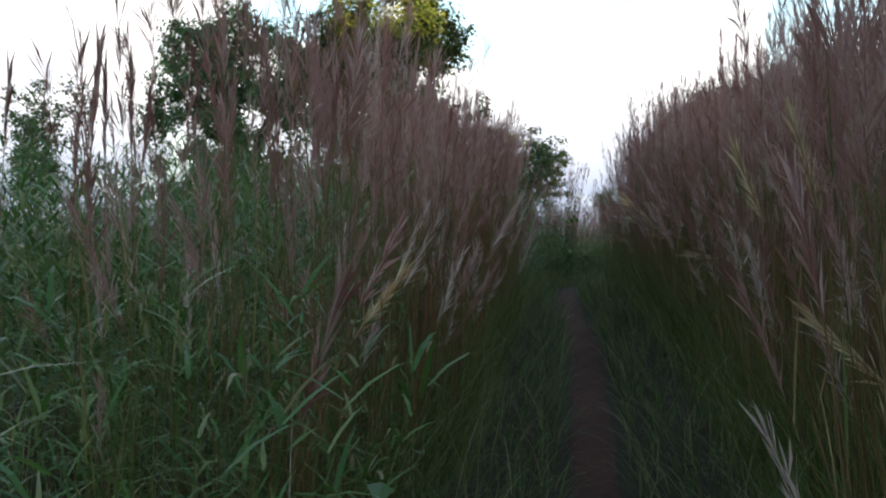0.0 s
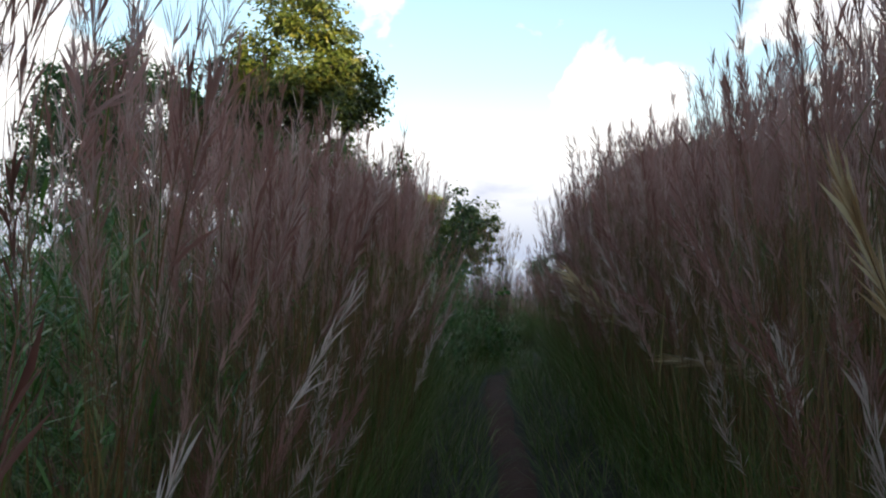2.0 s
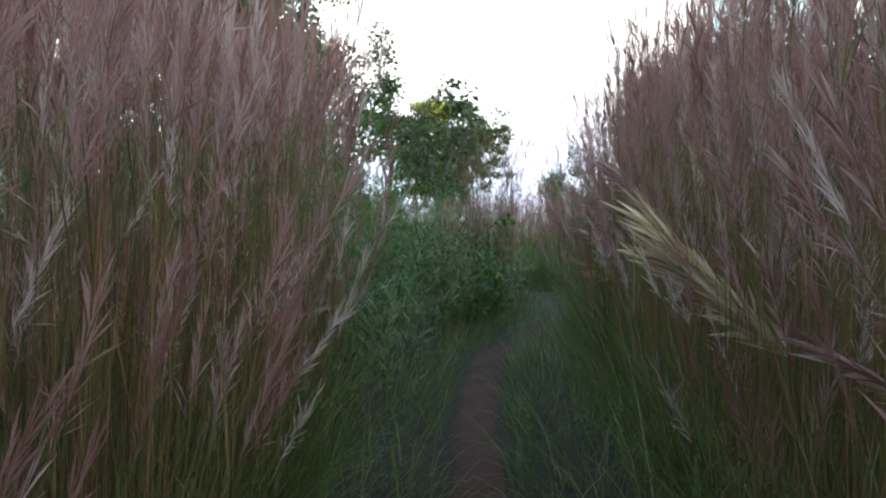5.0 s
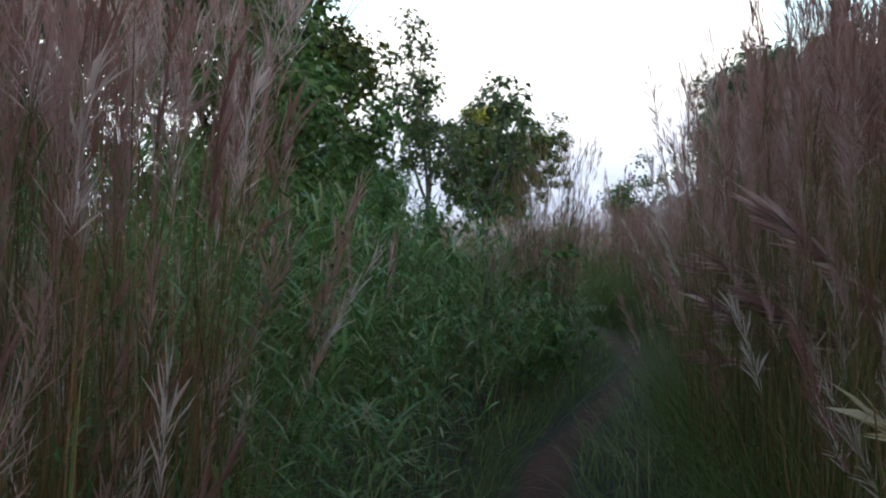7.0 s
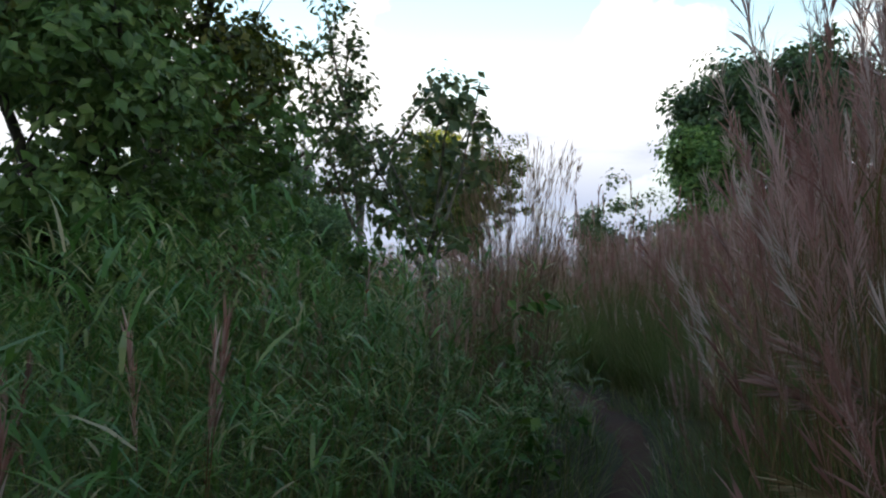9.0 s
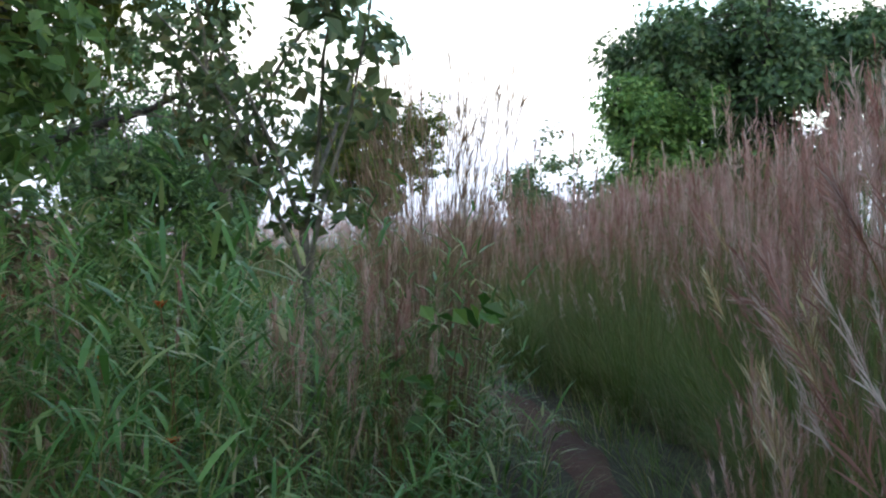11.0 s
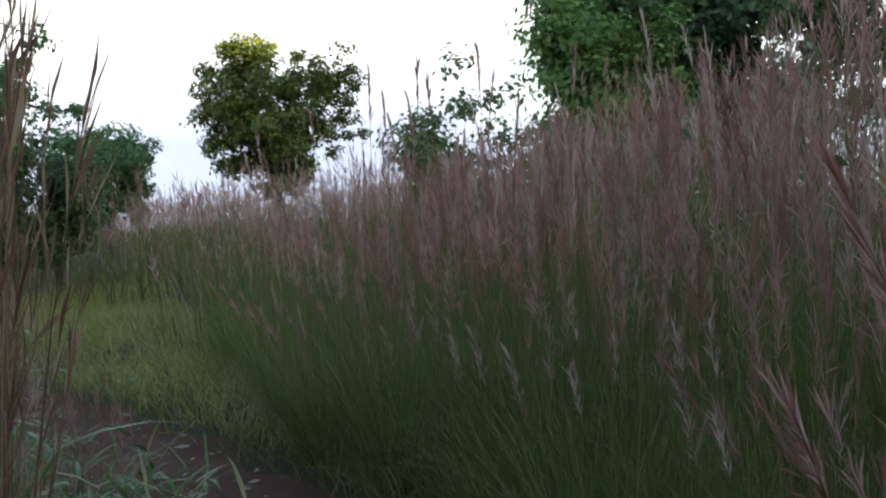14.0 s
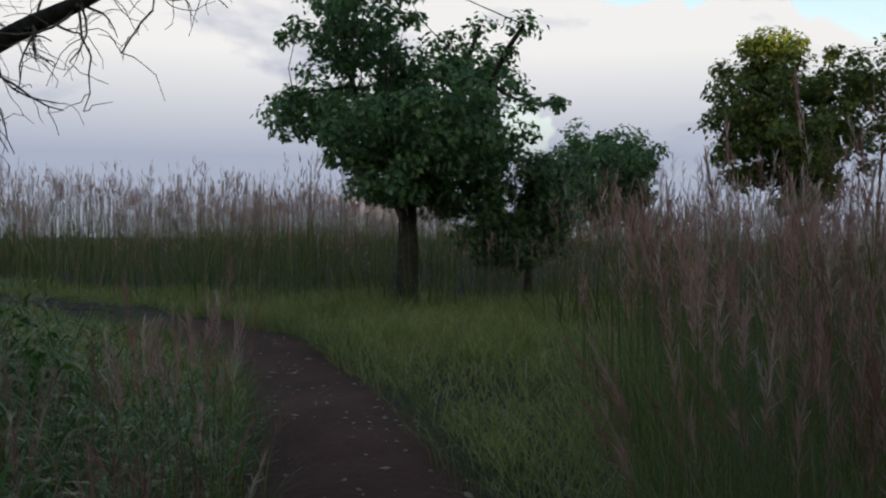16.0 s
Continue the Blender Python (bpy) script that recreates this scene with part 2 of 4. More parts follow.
# ---- ground ----
ROUTE = np.array([(-0.35, -9.0), (-0.1, -4.0), (0, 0), (0.22, 1.7), (0.62, 3.5), (0.86, 5.1), (1.28, 8.0), (1.4, 9.3), (1.55, 11.1), (1.75, 12.6), (2.0, 14.0),
                  (2.45, 15.3), (2.95, 16.6), (3.35, 17.8), (3.5, 19.2), (3.3, 20.6), (2.75, 22.0), (1.65, 23.8), (0.35, 25.7), (-0.7, 27.1), (-2.3, 28.7), (-4.0, 29.8), (-6.5, 30.8), (-10.0, 31.5)])


def dense_route(step=0.1):
    seg = np.linalg.norm(np.diff(ROUTE, axis=0), axis=1)
    s = np.concatenate([[0], np.cumsum(seg)])
    t = np.arange(0, s[-1], step)
    p = np.stack([np.interp(t, s, ROUTE[:, 0]), np.interp(t, s, ROUTE[:, 1])], 1)
    for _ in range(6):
        p[1:-1] = (p[:-2] + 2 * p[1:-1] + p[2:]) / 4
    return p


LINE = dense_route()
TAN = np.gradient(LINE, axis=0)
TAN /= np.linalg.norm(TAN, axis=1)[:, None]


def offset(xy):
    """Signed distance from the trail's middle; left is negative."""
    xy = np.atleast_2d(np.asarray(xy, float))
    out = np.zeros(len(xy))
    for i in range(0, len(xy), 2000):
        d = xy[i:i + 2000, None] - LINE[None]
        q = (d ** 2).sum(2)
        j = q.argmin(1)
        dj = d[np.arange(len(j)), j]
        side = TAN[j, 1] * dj[:, 0] - TAN[j, 0] * dj[:, 1]
        out[i:i + 2000] = np.sign(side) * np.sqrt(q[np.arange(len(j)), j])
    return out


def height(x, y):
    x, y = np.asarray(x, float), np.asarray(y, float)
    yy = np.clip(y, -14, 12.5)
    z = np.where(yy < 10, 0.072 * yy, 0.072 * 10 + 0.072 * (yy - 10) * (1 - (yy - 10) / 5.0) + 0.0 * yy)
    r = np.hypot(x, y - 20)
    fall = np.clip((r - 60) / 300, 0, None)
    return z - 22 * fall ** 1.3 + 0.035 * np.sin(1.7 * x + 0.9 * y) * np.sin(0.8 * x - 1.3 * y)


def ground_sheet():
    near = np.arange(-16, 24.01, 0.4)
    out = 24 + 0.4 * (1.22 ** np.arange(1, 37) - 1) / 0.22
    xs = np.concatenate([-(out[::-1] - 8), near, out])
    ynear = np.arange(-16, 44.01, 0.4)
    ys = np.concatenate([-(out[::-1] - 8), ynear, out + 20])
    X, Y = np.meshgrid(xs, ys)
    Z = height(X, Y)
    nx, ny = len(xs), len(ys)
    V = np.stack([X, Y, Z], 2).reshape(-1, 3)
    i = (np.arange(ny - 1)[:, None] * nx + np.arange(nx - 1)[None]).ravel()
    F = np.concatenate([np.stack([i, i + 1, i + nx + 1], 1), np.stack([i, i + nx + 1, i + nx], 1)])
    ob = new("ground", tri_mesh("ground", V, F, [M_GROUND], smooth=True))
    tagged(ob, "dark litter-covered soil under the grass", "ground", kind="structure")


def trail():
    """Bare trodden dirt along the route, narrow between the banks, wide at the clearing, with ragged edges."""
    n = len(LINE)
    s = np.arange(n) * 0.1
    wid = 0.12 + 0.52 * np.clip((LINE[:, 1] - 18.5) / 4.0, 0, 1)
    wid *= np.clip((LINE[:, 0] + 5.8) / 2.0, 0.1, 1)
    rag = np.array([noise.noise((v * 1.3, 0, 3)) for v in s]), np.array([noise.noise((v * 1.3, 9, 3)) for v in s])
    nrm = np.stack([TAN[:, 1], -TAN[:, 0]], 1)
    K = 9
    rows = []
    for k in range(K):
        u = k / (K - 1) * 2 - 1
        w = wid * (1 + 0.35 * (rag[0] if u < 0 else rag[1])) * u
        p = LINE + nrm * w[:, None]
        z = height(p[:, 0], p[:, 1]) + 0.03 - 0.026 * u * u + 0.010 * np.sin(s * 7 + u * 5) * np.cos(s * 3.1 - u * 8)
        rows.append(np.column_stack([p, z]))
    V = np.stack(rows, 1).reshape(-1, 3)
    i = (np.arange(n - 1)[:, None] * K + np.arange(K - 1)[None]).ravel()
    F = np.concatenate([np.stack([i, i + 1, i + K + 1], 1), np.stack([i, i + K + 1, i + K], 1)])
    ob = new("dirt_path", tri_mesh("dirt_path", V, F, [M_DIRT], smooth=True))
    tagged(ob, "trodden bare red-brown dirt trail", "path", kind="structure")


ground_sheet()
trail()


def ridge():
    """An unseen green rise, added behind to keep the low sun off the grass."""
    u = np.linspace(-160, 200, 180)
    d2 = np.array([to_sun.x, to_sun.y]) / math.hypot(to_sun.x, to_sun.y)
    perp = np.array([-d2[1], d2[0]])
    # crest shaped for the shade: it dips to let sun reach two trees
    top = 14.2 + 5.6 * np.clip((np.abs(u - 5.6) - 1.5) / 0.9, 0, 1) - 1.5 * np.clip((u - 15) / 2, 0, 1) + 0.2 * np.sin(u * 0.9) + 0.15 * np.sin(u * 2.3)
    prof = [(-8, 0.0), (-5, 0.6), (-2, 0.92), (0, 1.0), (3, 0.85), (8, 0.5), (16, 0.0)]
    V = []
    for a, h in prof:
        p = d2[None] * (46 + a) + perp[None] * u[:, None]
        V.append(np.column_stack([p, -2.5 + (top + 2.5) * h + (0.3 * np.sin(u * 3.1 + a) if 0 < h < 1 else 0)]))
    K, n = len(prof), len(u)
    V = np.stack(V, 1).reshape(-1, 3)
    i = (np.arange(n - 1)[:, None] * K + np.arange(K - 1)[None]).ravel()
    F = np.concatenate([np.stack([i, i + 1, i + K + 1], 1), np.stack([i, i + K + 1, i + K], 1)])
    ob = new("shade_ridge", tri_mesh("ridge", V, F, [M_SHADE_RIDGE], smooth=True))
    tagged(ob, "unseen green ridge added behind the trail to shade the grass from the sun", "ridge", kind="structure")


def cloud_bank():
    n, K, R = 96, 14, 900.0
    a = np.radians(np.linspace(-80, 260, n))
    V = []
    for k in range(K):
        e = math.radians(-4 + 52 * k / (K - 1))
        V.append(np.column_stack([R * np.cos(e) * np.cos(a), R * np.cos(e) * np.sin(a), np.full(n, R * math.sin(e))]))
    V = np.stack(V, 1).reshape(-1, 3)
    i = (np.arange(n - 1)[:, None] * K + np.arange(K - 1)[None]).ravel()
    F = np.concatenate([np.stack([i, i + 1, i + K + 1], 1), np.stack([i, i + K + 1, i + K], 1)])
    ob = new("backdrop_clouds", tri_mesh("clouds", V, F, [M_CLOUD], smooth=True))
    ob.visible_shadow = False
    tagged(ob, "bright heaped clouds over pale lavender haze", "clouds", kind="structure")


ridge()
cloud_bank()

# ---- plume grass ----
def feathers(r, base, along, length, spread, width, droop=0.0, head=0):
    """Fine racemes: each a slender pointed strip that leaves base near the given direction."""
    n = len(base)
    d = along + r.normal(0, 1, (n, 3)) * np.asarray(spread).reshape(-1, 1)
    d /= np.linalg.norm(d, axis=1)[:, None]
    side = np.cross(d, r.normal(0, 1, (n, 3)))
    side /= np.linalg.norm(side, axis=1)[:, None] + 1e-9
    L = length[:, None]
    mid = base + d * L * 0.55
    d2 = d + r.normal(0, 0.10, (n, 3)) + np.array([0, 0, -droop])
    tip = mid + d2 / np.linalg.norm(d2, axis=1)[:, None] * L * 0.45
    w = (width / 2)[:, None] * side
    V = np.stack([base, mid + w, tip, mid - w], 1).reshape(-1, 3)
    F = (np.array([(0, 1, 2), (0, 2, 3)])[None] + (np.arange(n) * 4)[:, None, None]).reshape(-1, 3)
    if head:
        # the rachis joins the racemes of one head, so that a head has one tone
        b = (np.arange(n) * 4).reshape(-1, head)
        k = np.arange(0, head - 2, 2)
        F = np.concatenate([F, np.stack([b[:, k], b[:, k + 1], b[:, k + 2]], 2).reshape(-1, 3)])
    return V, F


def plume_clump(r, n_culm=25, n_blade=95, racemes=49, radius=0.19, tall=2.05, fine=1.0, lush=1.0, even=False, big=1.0):
    """One tussock: arching blades, upright culms with clasping leaves, and soft spindle-shaped plumes. Returns three (V, F)."""
    def disc(n, rad):
        a, q = r.uniform(0, 2 * math.pi, n), rad * np.sqrt(r.random(n))
        return np.column_stack([q * np.cos(a), q * np.sin(a), np.full(n, -0.04)]), a
    base, a = disc(n_culm, radius)
    low = r.random(n_culm) < (0.15 if even else 0.28)
    L = tall * np.where(low, r.uniform(0.5, 0.8, n_culm), r.normal(0.91, 0.07, n_culm).clip(0.62, 1.06))
    az = a + r.normal(0, 0.6, n_culm)
    th = np.where(low, r.uniform(0.05, 0.28, n_culm), r.uniform(0.0, 0.08, n_culm))
    cv, cf, cp = ribbons(base, az, L, th, np.where(low, r.uniform(0.1, 0.5, n_culm), r.gamma(1.5, 0.04, n_culm)), 0.0045 * min(fine, 2.6), 4, r.uniform(0, 3.1, n_culm))
    m = int(n_culm * 2 * lush) + 1
    lb = cp[r.integers(0, n_culm, m), r.integers(1, 4, m)]
    bv, bf, _ = ribbons(lb, r.uniform(0, 2 * math.pi, m), r.uniform(0.2, 0.5, m), r.uniform(0.1, 0.7, m), r.uniform(0.2, 1.7, m), r.uniform(0.002, 0.004, m) * fine, 4)
    lb = cp[r.integers(0, n_culm, m), r.integers(1, 4, m)]
    sv, sf, _ = ribbons(lb, r.uniform(0, 2 * math.pi, m), r.uniform(0.25, 0.55, m), r.uniform(0.03, 0.2, m), r.uniform(0.0, 0.4, m), r.uniform(0.003, 0.006, m) * min(fine, 2.6), 3, r.uniform(0, 3, m))
    bb, ba = disc(n_blade, radius * 1.25)
    reach = r.uniform(0.55, 1.25, n_blade) * (1.2 if even else 1.0) * tall / 2.0
    gv, gf, _ = ribbons(bb, ba + r.normal(0, 0.6, n_blade), reach, r.uniform(0.05, 0.5, n_blade), r.uniform(0.3, 2.2, n_blade), r.uniform(0.003, 0.006, n_blade) * fine, 5)
    tip, below = cp[:, 4], cp[:, 3]
    ti = np.repeat(np.arange(n_culm), racemes)
    along = tip - below
    along /= np.linalg.norm(along, axis=1)[:, None]
    size = np.repeat(r.uniform(0.7, 1.25, n_culm), racemes)
    openn = np.repeat(r.uniform(0.15, 0.32, n_culm), racemes)
    nod = np.repeat(r.normal(0, 0.06, (n_culm, 3)), racemes, 0)
    u = r.random(len(ti))
    pb = tip[ti] - along[ti] * ((u * 0.28 - 0.02) * size)[:, None]
    long_ = big * size * r.uniform(0.055, 0.11, len(ti)) * (1.1 - 0.25 * u)
    pv, pf = feathers(r, pb, along[ti] + nod, long_, openn * (0.7 + 0.7 * u), r.uniform(0.0011, 0.0023, len(ti)) * fine, 0.05, racemes if fine < 4 else 0)
    return joined([(cv, cf), (sv, sf)]), joined([(bv, bf), (gv, gf)]), (pv, pf), cp[:, 4]


def placed(vf, x, y, z, turn, s, sz=None):
    V, F = vf
    c, n = math.cos(turn), math.sin(turn)
    W = np.empty_like(V)
    W[:, 0], W[:, 1], W[:, 2] = x + s * (c * V[:, 0] - n * V[:, 1]), y + s * (n * V[:, 0] + c * V[:, 1]), z + (sz or s) * V[:, 2]
    return W, F


def merged_stuff(name, layers, label, category):
    """One object for what nobody could count: layers of (material, list of (V, F))."""
    Vs, Fs, ix, n = [], [], [], 0
    mats = []
    for k, (mat, items) in enumerate(layers):
        mats.append(mat)
        for V, F in items:
            Vs.append(V)
            Fs.append(F + n)
            ix.append(np.full(len(F), k))
            n += len(V)
    ob = new(name, tri_mesh(name, np.concatenate(Vs), np.concatenate(Fs), mats, np.concatenate(ix)))
    return tagged(ob, label, category, kind="stuff")


def scatter(n, x0, x1, y0, y1, keep, gap=0.0):
    """Random spots in a rectangle that keep() lets stand, at least gap apart."""
    p = np.column_stack([rng.uniform(x0, x1, n), rng.uniform(y0, y1, n)])
    p = p[keep(p, offset(p))]
    if gap:
        grid, out = {}, []
        for q in p:
            c = (int(q[0] // gap), int(q[1] // gap))
            if all((q[0] - o[0]) ** 2 + (q[1] - o[1]) ** 2 >= gap * gap for i in (-1, 0, 1) for j in (-1, 0, 1) for o in grid.get((c[0] + i, c[1] + j), ())):
                grid.setdefault(c, []).append(q)
                out.append(q)
        p = np.array(out)
    return p


VARIANTS = [plume_clump(rng, tall=1.95 + 0.06 * (k % 5), even=k > 4, n_culm=25 if k < 5 else 18, n_blade=95 if k < 5 else 170) for k in range(8)]
BACK_VARIANTS = [plume_clump(rng, 26 if k < 3 else 20, 26 if k < 3 else 60, 21, 0.24, 2.1, 1.7, 0.5, k > 2) for k in range(6)]
FAR_VARIANTS = [plume_clump(rng, 26, 14, 9, 0.48, (1.85, 1.4)[k % 2], 5.2, 0.05, True, 1.5) for k in range(5)]


def stature(x, y, o):
    """How tall the plume grass grows: it rises away from the trail, lower in the front rows past the sapling."""
    t = min(1.0, max(0.0, (y - 13.8) / 2.0))
    rise = min(1.0, max(0.0, (o - 0.8) / 1.0))
    far = min(1.0, max(0.0, (y - 19.0) / 3.0))
    first_part = 0.99 if o < 0 else 1.03 + 0.16 * min(1.0, max(0.0, (o - 0.6) / 0.9))
    late = (0.80 + 0.42 * rise) * (1 - far) + (0.78 + 0.20 * min(1.0, max(0.0, (o - 0.9) / 1.4)) * min(1.0, max(0.0, (29 - y) / 4))) * far
    return first_part * (1 - t) + late * t


def plume_thing(k):
    """A tussock with its parts, built once."""
    root = new("plume_grass_clump")
    tagged(root, "tall clump of plume grass with pinkish-brown feathery heads", "grass clump", "plume grass along the trail")
    for name, vf, mat in zip(("culm_tuft", "foliage", "plume_mass"), VARIANTS[k], (M_CULM if k < 5 else M_CULM_GREEN, M_BLADE, M_PLUME)):
        tagged(part(name, tri_mesh(name, *vf, [mat]), root), kind="stuff")
    return root


def in_left_plume(p, o):
    return (o < -0.55) & (o > -np.minimum(1.35 + 0.08 * (p[:, 1] - 3), 0.66 + 0.22 * (p[:, 1] - 2.3))) & (p[:, 1] > 2.3 + 0.3 * np.sin(p[:, 0] * 5)) & (p[:, 1] < 10.9)


def in_right_plume(p, o):
    gap = 0.55 + 0.22 * np.clip((p[:, 1] - 13.3) / 2, 0, 1)
    return (o > gap) & (p[:, 1] > -1.5) & ((p[:, 1] < 21.5) | (p[:, 0] > 3.6 - 0.21 * (p[:, 1] - 21.5)))


near = scatter(9000, -2.4, 7, 0.4, 23.5, lambda p, o: (in_left_plume(p, o) | (in_right_plume(p, o) & (o < 2.1))) & (np.abs(o) < 2.1), 0.27)
near = near[np.argsort(np.abs(offset(near)))]
things, rest = near[:280], near[280:]
first = [plume_thing(k) for k in range(len(VARIANTS))]
for i, (x, y) in enumerate(things):
    o = float(offset([(x, y)])[0])
    k = i if i < len(first) else 5 + i % 3 if y > 15.2 else i % 5
    s = rng.uniform(0.92, 1.08) * (0.95 if abs(o) < 0.75 else 1.0) * stature(x, y, o)
    # turn the tussock so that its culms and blades keep off the trail
    tips, blades = VARIANTS[k][3] * s, VARIANTS[k][1][0] * s
    blades = blades[blades[:, 2] > 0.5]
    j = int(((LINE - (x, y)) ** 2).sum(1).argmin())
    side = 1 if o > 0 else -1
    nx, ny = TAN[j, 1] * side, -TAN[j, 0] * side
    best = (-9.0, 0.0)
    for turn in rng.uniform(0, 6.28, 14):
        c, n = math.cos(turn), math.sin(turn)
        ax, ay = c * nx + n * ny, -n * nx + c * ny
        room = min(float((tips[:, 0] * ax + tips[:, 1] * ay).min()) - 0.36, float((blades[:, 0] * ax + blades[:, 1] * ay).min()) - 0.10)
        best = max(best, (abs(o) + room, turn))
    push = max(0.0, -best[0]) * side
    m = pose(x + push, y, float(height(x, y)), rng.normal(0, 1.5), rng.normal(0, 1.5), math.degrees(best[1])) @ Matrix.Diagonal((s, s, s, 1))
    if i < len(first):
        first[i].matrix_basis = m
    else:
        copy_thing(first[k], m)
back = scatter(12000, -3, 9, -3, 27, lambda p, o: in_right_plume(p, o) & (o > 2.1) & (o < 4.9), 0.385)
left_more = scatter(900, -2, 2, 8.3, 11.3, lambda p, o: (o < -0.85) & (o > -1.75), 0.26)
spots = np.concatenate([rest, back, left_more])
banks = ([[], [], []], [[], [], []])
for x, y in spots:
    o = float(offset([(x, y)])[0])
    v = (VARIANTS if abs(o) < 1.1 else BACK_VARIANTS)[-1 - rng.integers(3) if y > 15.2 else rng.integers(3)]
    t, s = rng.uniform(0, 6.28), rng.uniform(0.9, 1.1) * stature(x, y, o)
    for lay, vf in zip(banks[int(y > 15.2)], v):
        lay.append(placed(vf, x, y, float(height(x, y)), t, s))
for lay, culm, label in zip(banks, (M_CULM, M_CULM_GREEN), ("dense bank of pinkish-brown plume grass beside the trail", "dense bank of plume grass, green below and pinkish above")):
    merged_stuff("plume_grass_bank", [(culm, lay[0]), (M_BLADE, lay[1]), (M_PLUME, lay[2])], label, "grass")


def fountain_tussock():
    """A green tussock of fine arching blades with no plumes, built once."""
    r = np.random.default_rng(61)
    root = new("green_grass_tussock")
    tagged(root, "green fountain-shaped tussock of fine arching grass blades", "grass tussock", "green tussocks along the trail")
    n = 420
    a, q = r.uniform(0, 6.28, n), 0.17 * np.sqrt(r.random(n))
    V, F, _ = ribbons(np.column_stack([q * np.cos(a), q * np.sin(a), np.full(n, -0.04)]), a + r.normal(0, 0.5, n), r.uniform(0.7, 1.5, n), r.uniform(0.02, 0.40, n), r.uniform(0.2, 1.9, n), r.uniform(0.003, 0.006, n), 6)
    tagged(part("foliage", tri_mesh("foliage", V, F, [M_BLADE]), root), kind="stuff")
    n = 60
    V, F, _ = ribbons(np.column_stack([q[:n] * np.cos(a[:n]), q[:n] * np.sin(a[:n]), np.full(n, -0.04)]), a[:n] + 0.4, r.uniform(0.3, 0.8, n), r.uniform(0.2, 0.8, n), r.uniform(0.6, 1.8, n), r.uniform(0.003, 0.006, n), 5)
    tagged(part("dead_blades", tri_mesh("dead_blades", V, F, [M_DRY]), root, "brown dead blades"), kind="stuff")
    return root


tussock = fountain_tussock()
spots = np.concatenate([[(4.4, 21.5)], scatter(3000, 1, 6, 14.0, 29, lambda p, o: (o > 0.72) & (o < 1.25 + 0.05 * (p[:, 1] - 14)) & in_right_plume(p, o), 0.42)])[:64]
for i, (x, y) in enumerate(spots):
    s = 1.0 if i == 0 else rng.uniform(0.62, 0.95)
    m = pose(x, y, float(height(x, y)), 0, 0, rng.uniform(0, 360)) @ Matrix.Diagonal((s, s, s, 1))
    if i == 0:
        tussock.matrix_basis = m
    else:
        copy_thing(tussock, m)


def far_field_keep(p, o):
    x, y = p[:, 0], p[:, 1]
    right = (x > 4.6 + 0.0 * y) & (y < 60)
    clear = (y > 22) & (x < 2.4 - 0.16 * (y - 22)) & (y < 33.6 + 0.10 * x)
    left_open = (x < 2) & (y < 31)
    return ((o > 4.3) | (y > 26)) & ~clear & ~left_open & ((x > 1.5) | (y > 29))


fieldp = np.concatenate([scatter(5000, -20, 11, 10, 41, far_field_keep, 0.85), scatter(1500, -30, 26, 44, 75, far_field_keep, 1.0)])
layers = [[], [], []]
for x, y in fieldp:
    v = FAR_VARIANTS[rng.integers(len(FAR_VARIANTS))]
    t, s = rng.uniform(0, 6.28), rng.uniform(0.85, 1.15)
    grow = 0.98 + 0.36 * min(1, max(0, (-2.5 - x) / 5))
    for lay, vf in zip(layers, v):
        lay.append(placed(vf, x, y, float(height(x, y)), t, s, s * grow * rng.uniform(0.9, 1.1)))
merged_stuff("plume_grass_field", [(M_CULM_GREEN, layers[0]), (M_BLADE, layers[1]), (M_PLUME, layers[2])], "wide field of tan plume grass behind the clearing", "grass")


# ---- broad-leaved green grass ----
def cane_clump(r, tall, n_stem=17, radius=0.2):
    """Leafy canes with arching blades all the way up, held level and drooping at the tip."""
    a = r.uniform(0, 2 * math.pi, n_stem)
    q = radius * np.sqrt(r.random(n_stem))
    base = np.column_stack([q * np.cos(a), q * np.sin(a), np.full(n_stem, -0.03)])
    K = 5
    L = tall * r.uniform(0.7, 1.08, n_stem)
    sv, sf, sp = ribbons(base, a + r.normal(0, 0.5, n_stem), L, r.uniform(0.0, 0.25, n_stem), r.uniform(0.0, 0.6, n_stem), 0.005, K, r.uniform(0, 3, n_stem))
    idx = np.repeat(np.arange(n_stem), int(6 + 7 * tall))
    m = len(idx)
    u = (1 - 0.75 * r.random(m) ** 1.3) * K
    k = np.minimum(u.astype(int), K - 1)
    f = (u - k)[:, None]
    lb = sp[idx, k] * (1 - f) + sp[idx, k + 1] * f
    lv, lf, _ = ribbons(lb, r.uniform(0, 2 * math.pi, m), r.uniform(0.09, 0.23, m), r.uniform(0.5, 1.3, m), r.uniform(0.3, 1.5, m), r.uniform(0.008, 0.016, m), 3, r.normal(0, 0.3, m), belly=0.34)
    return (sv, sf), (lv, lf)


CANE_TALL = (0.55, 0.75, 0.95, 1.15, 1.4, 1.7)
CANES = [[cane_clump(rng, h) for _ in range(2)] for h in CANE_TALL]


def green_keep(p, o):
    x, y = p[:, 0], p[:, 1]
    a = (o < -0.48) & (o > -4.2) & (y > 0.7) & (y < 12) & ~in_left_plume(p, o) & ~((o > -0.6) & (y > 3.2))
    b = (o < -0.6) & (o > -3.2) & (y >= 10.7) & (y < 21.0)
    c = (o < -0.85) & (x > -3.0) & (y >= 20.5) & (y < 24.6)
    return a | b | c


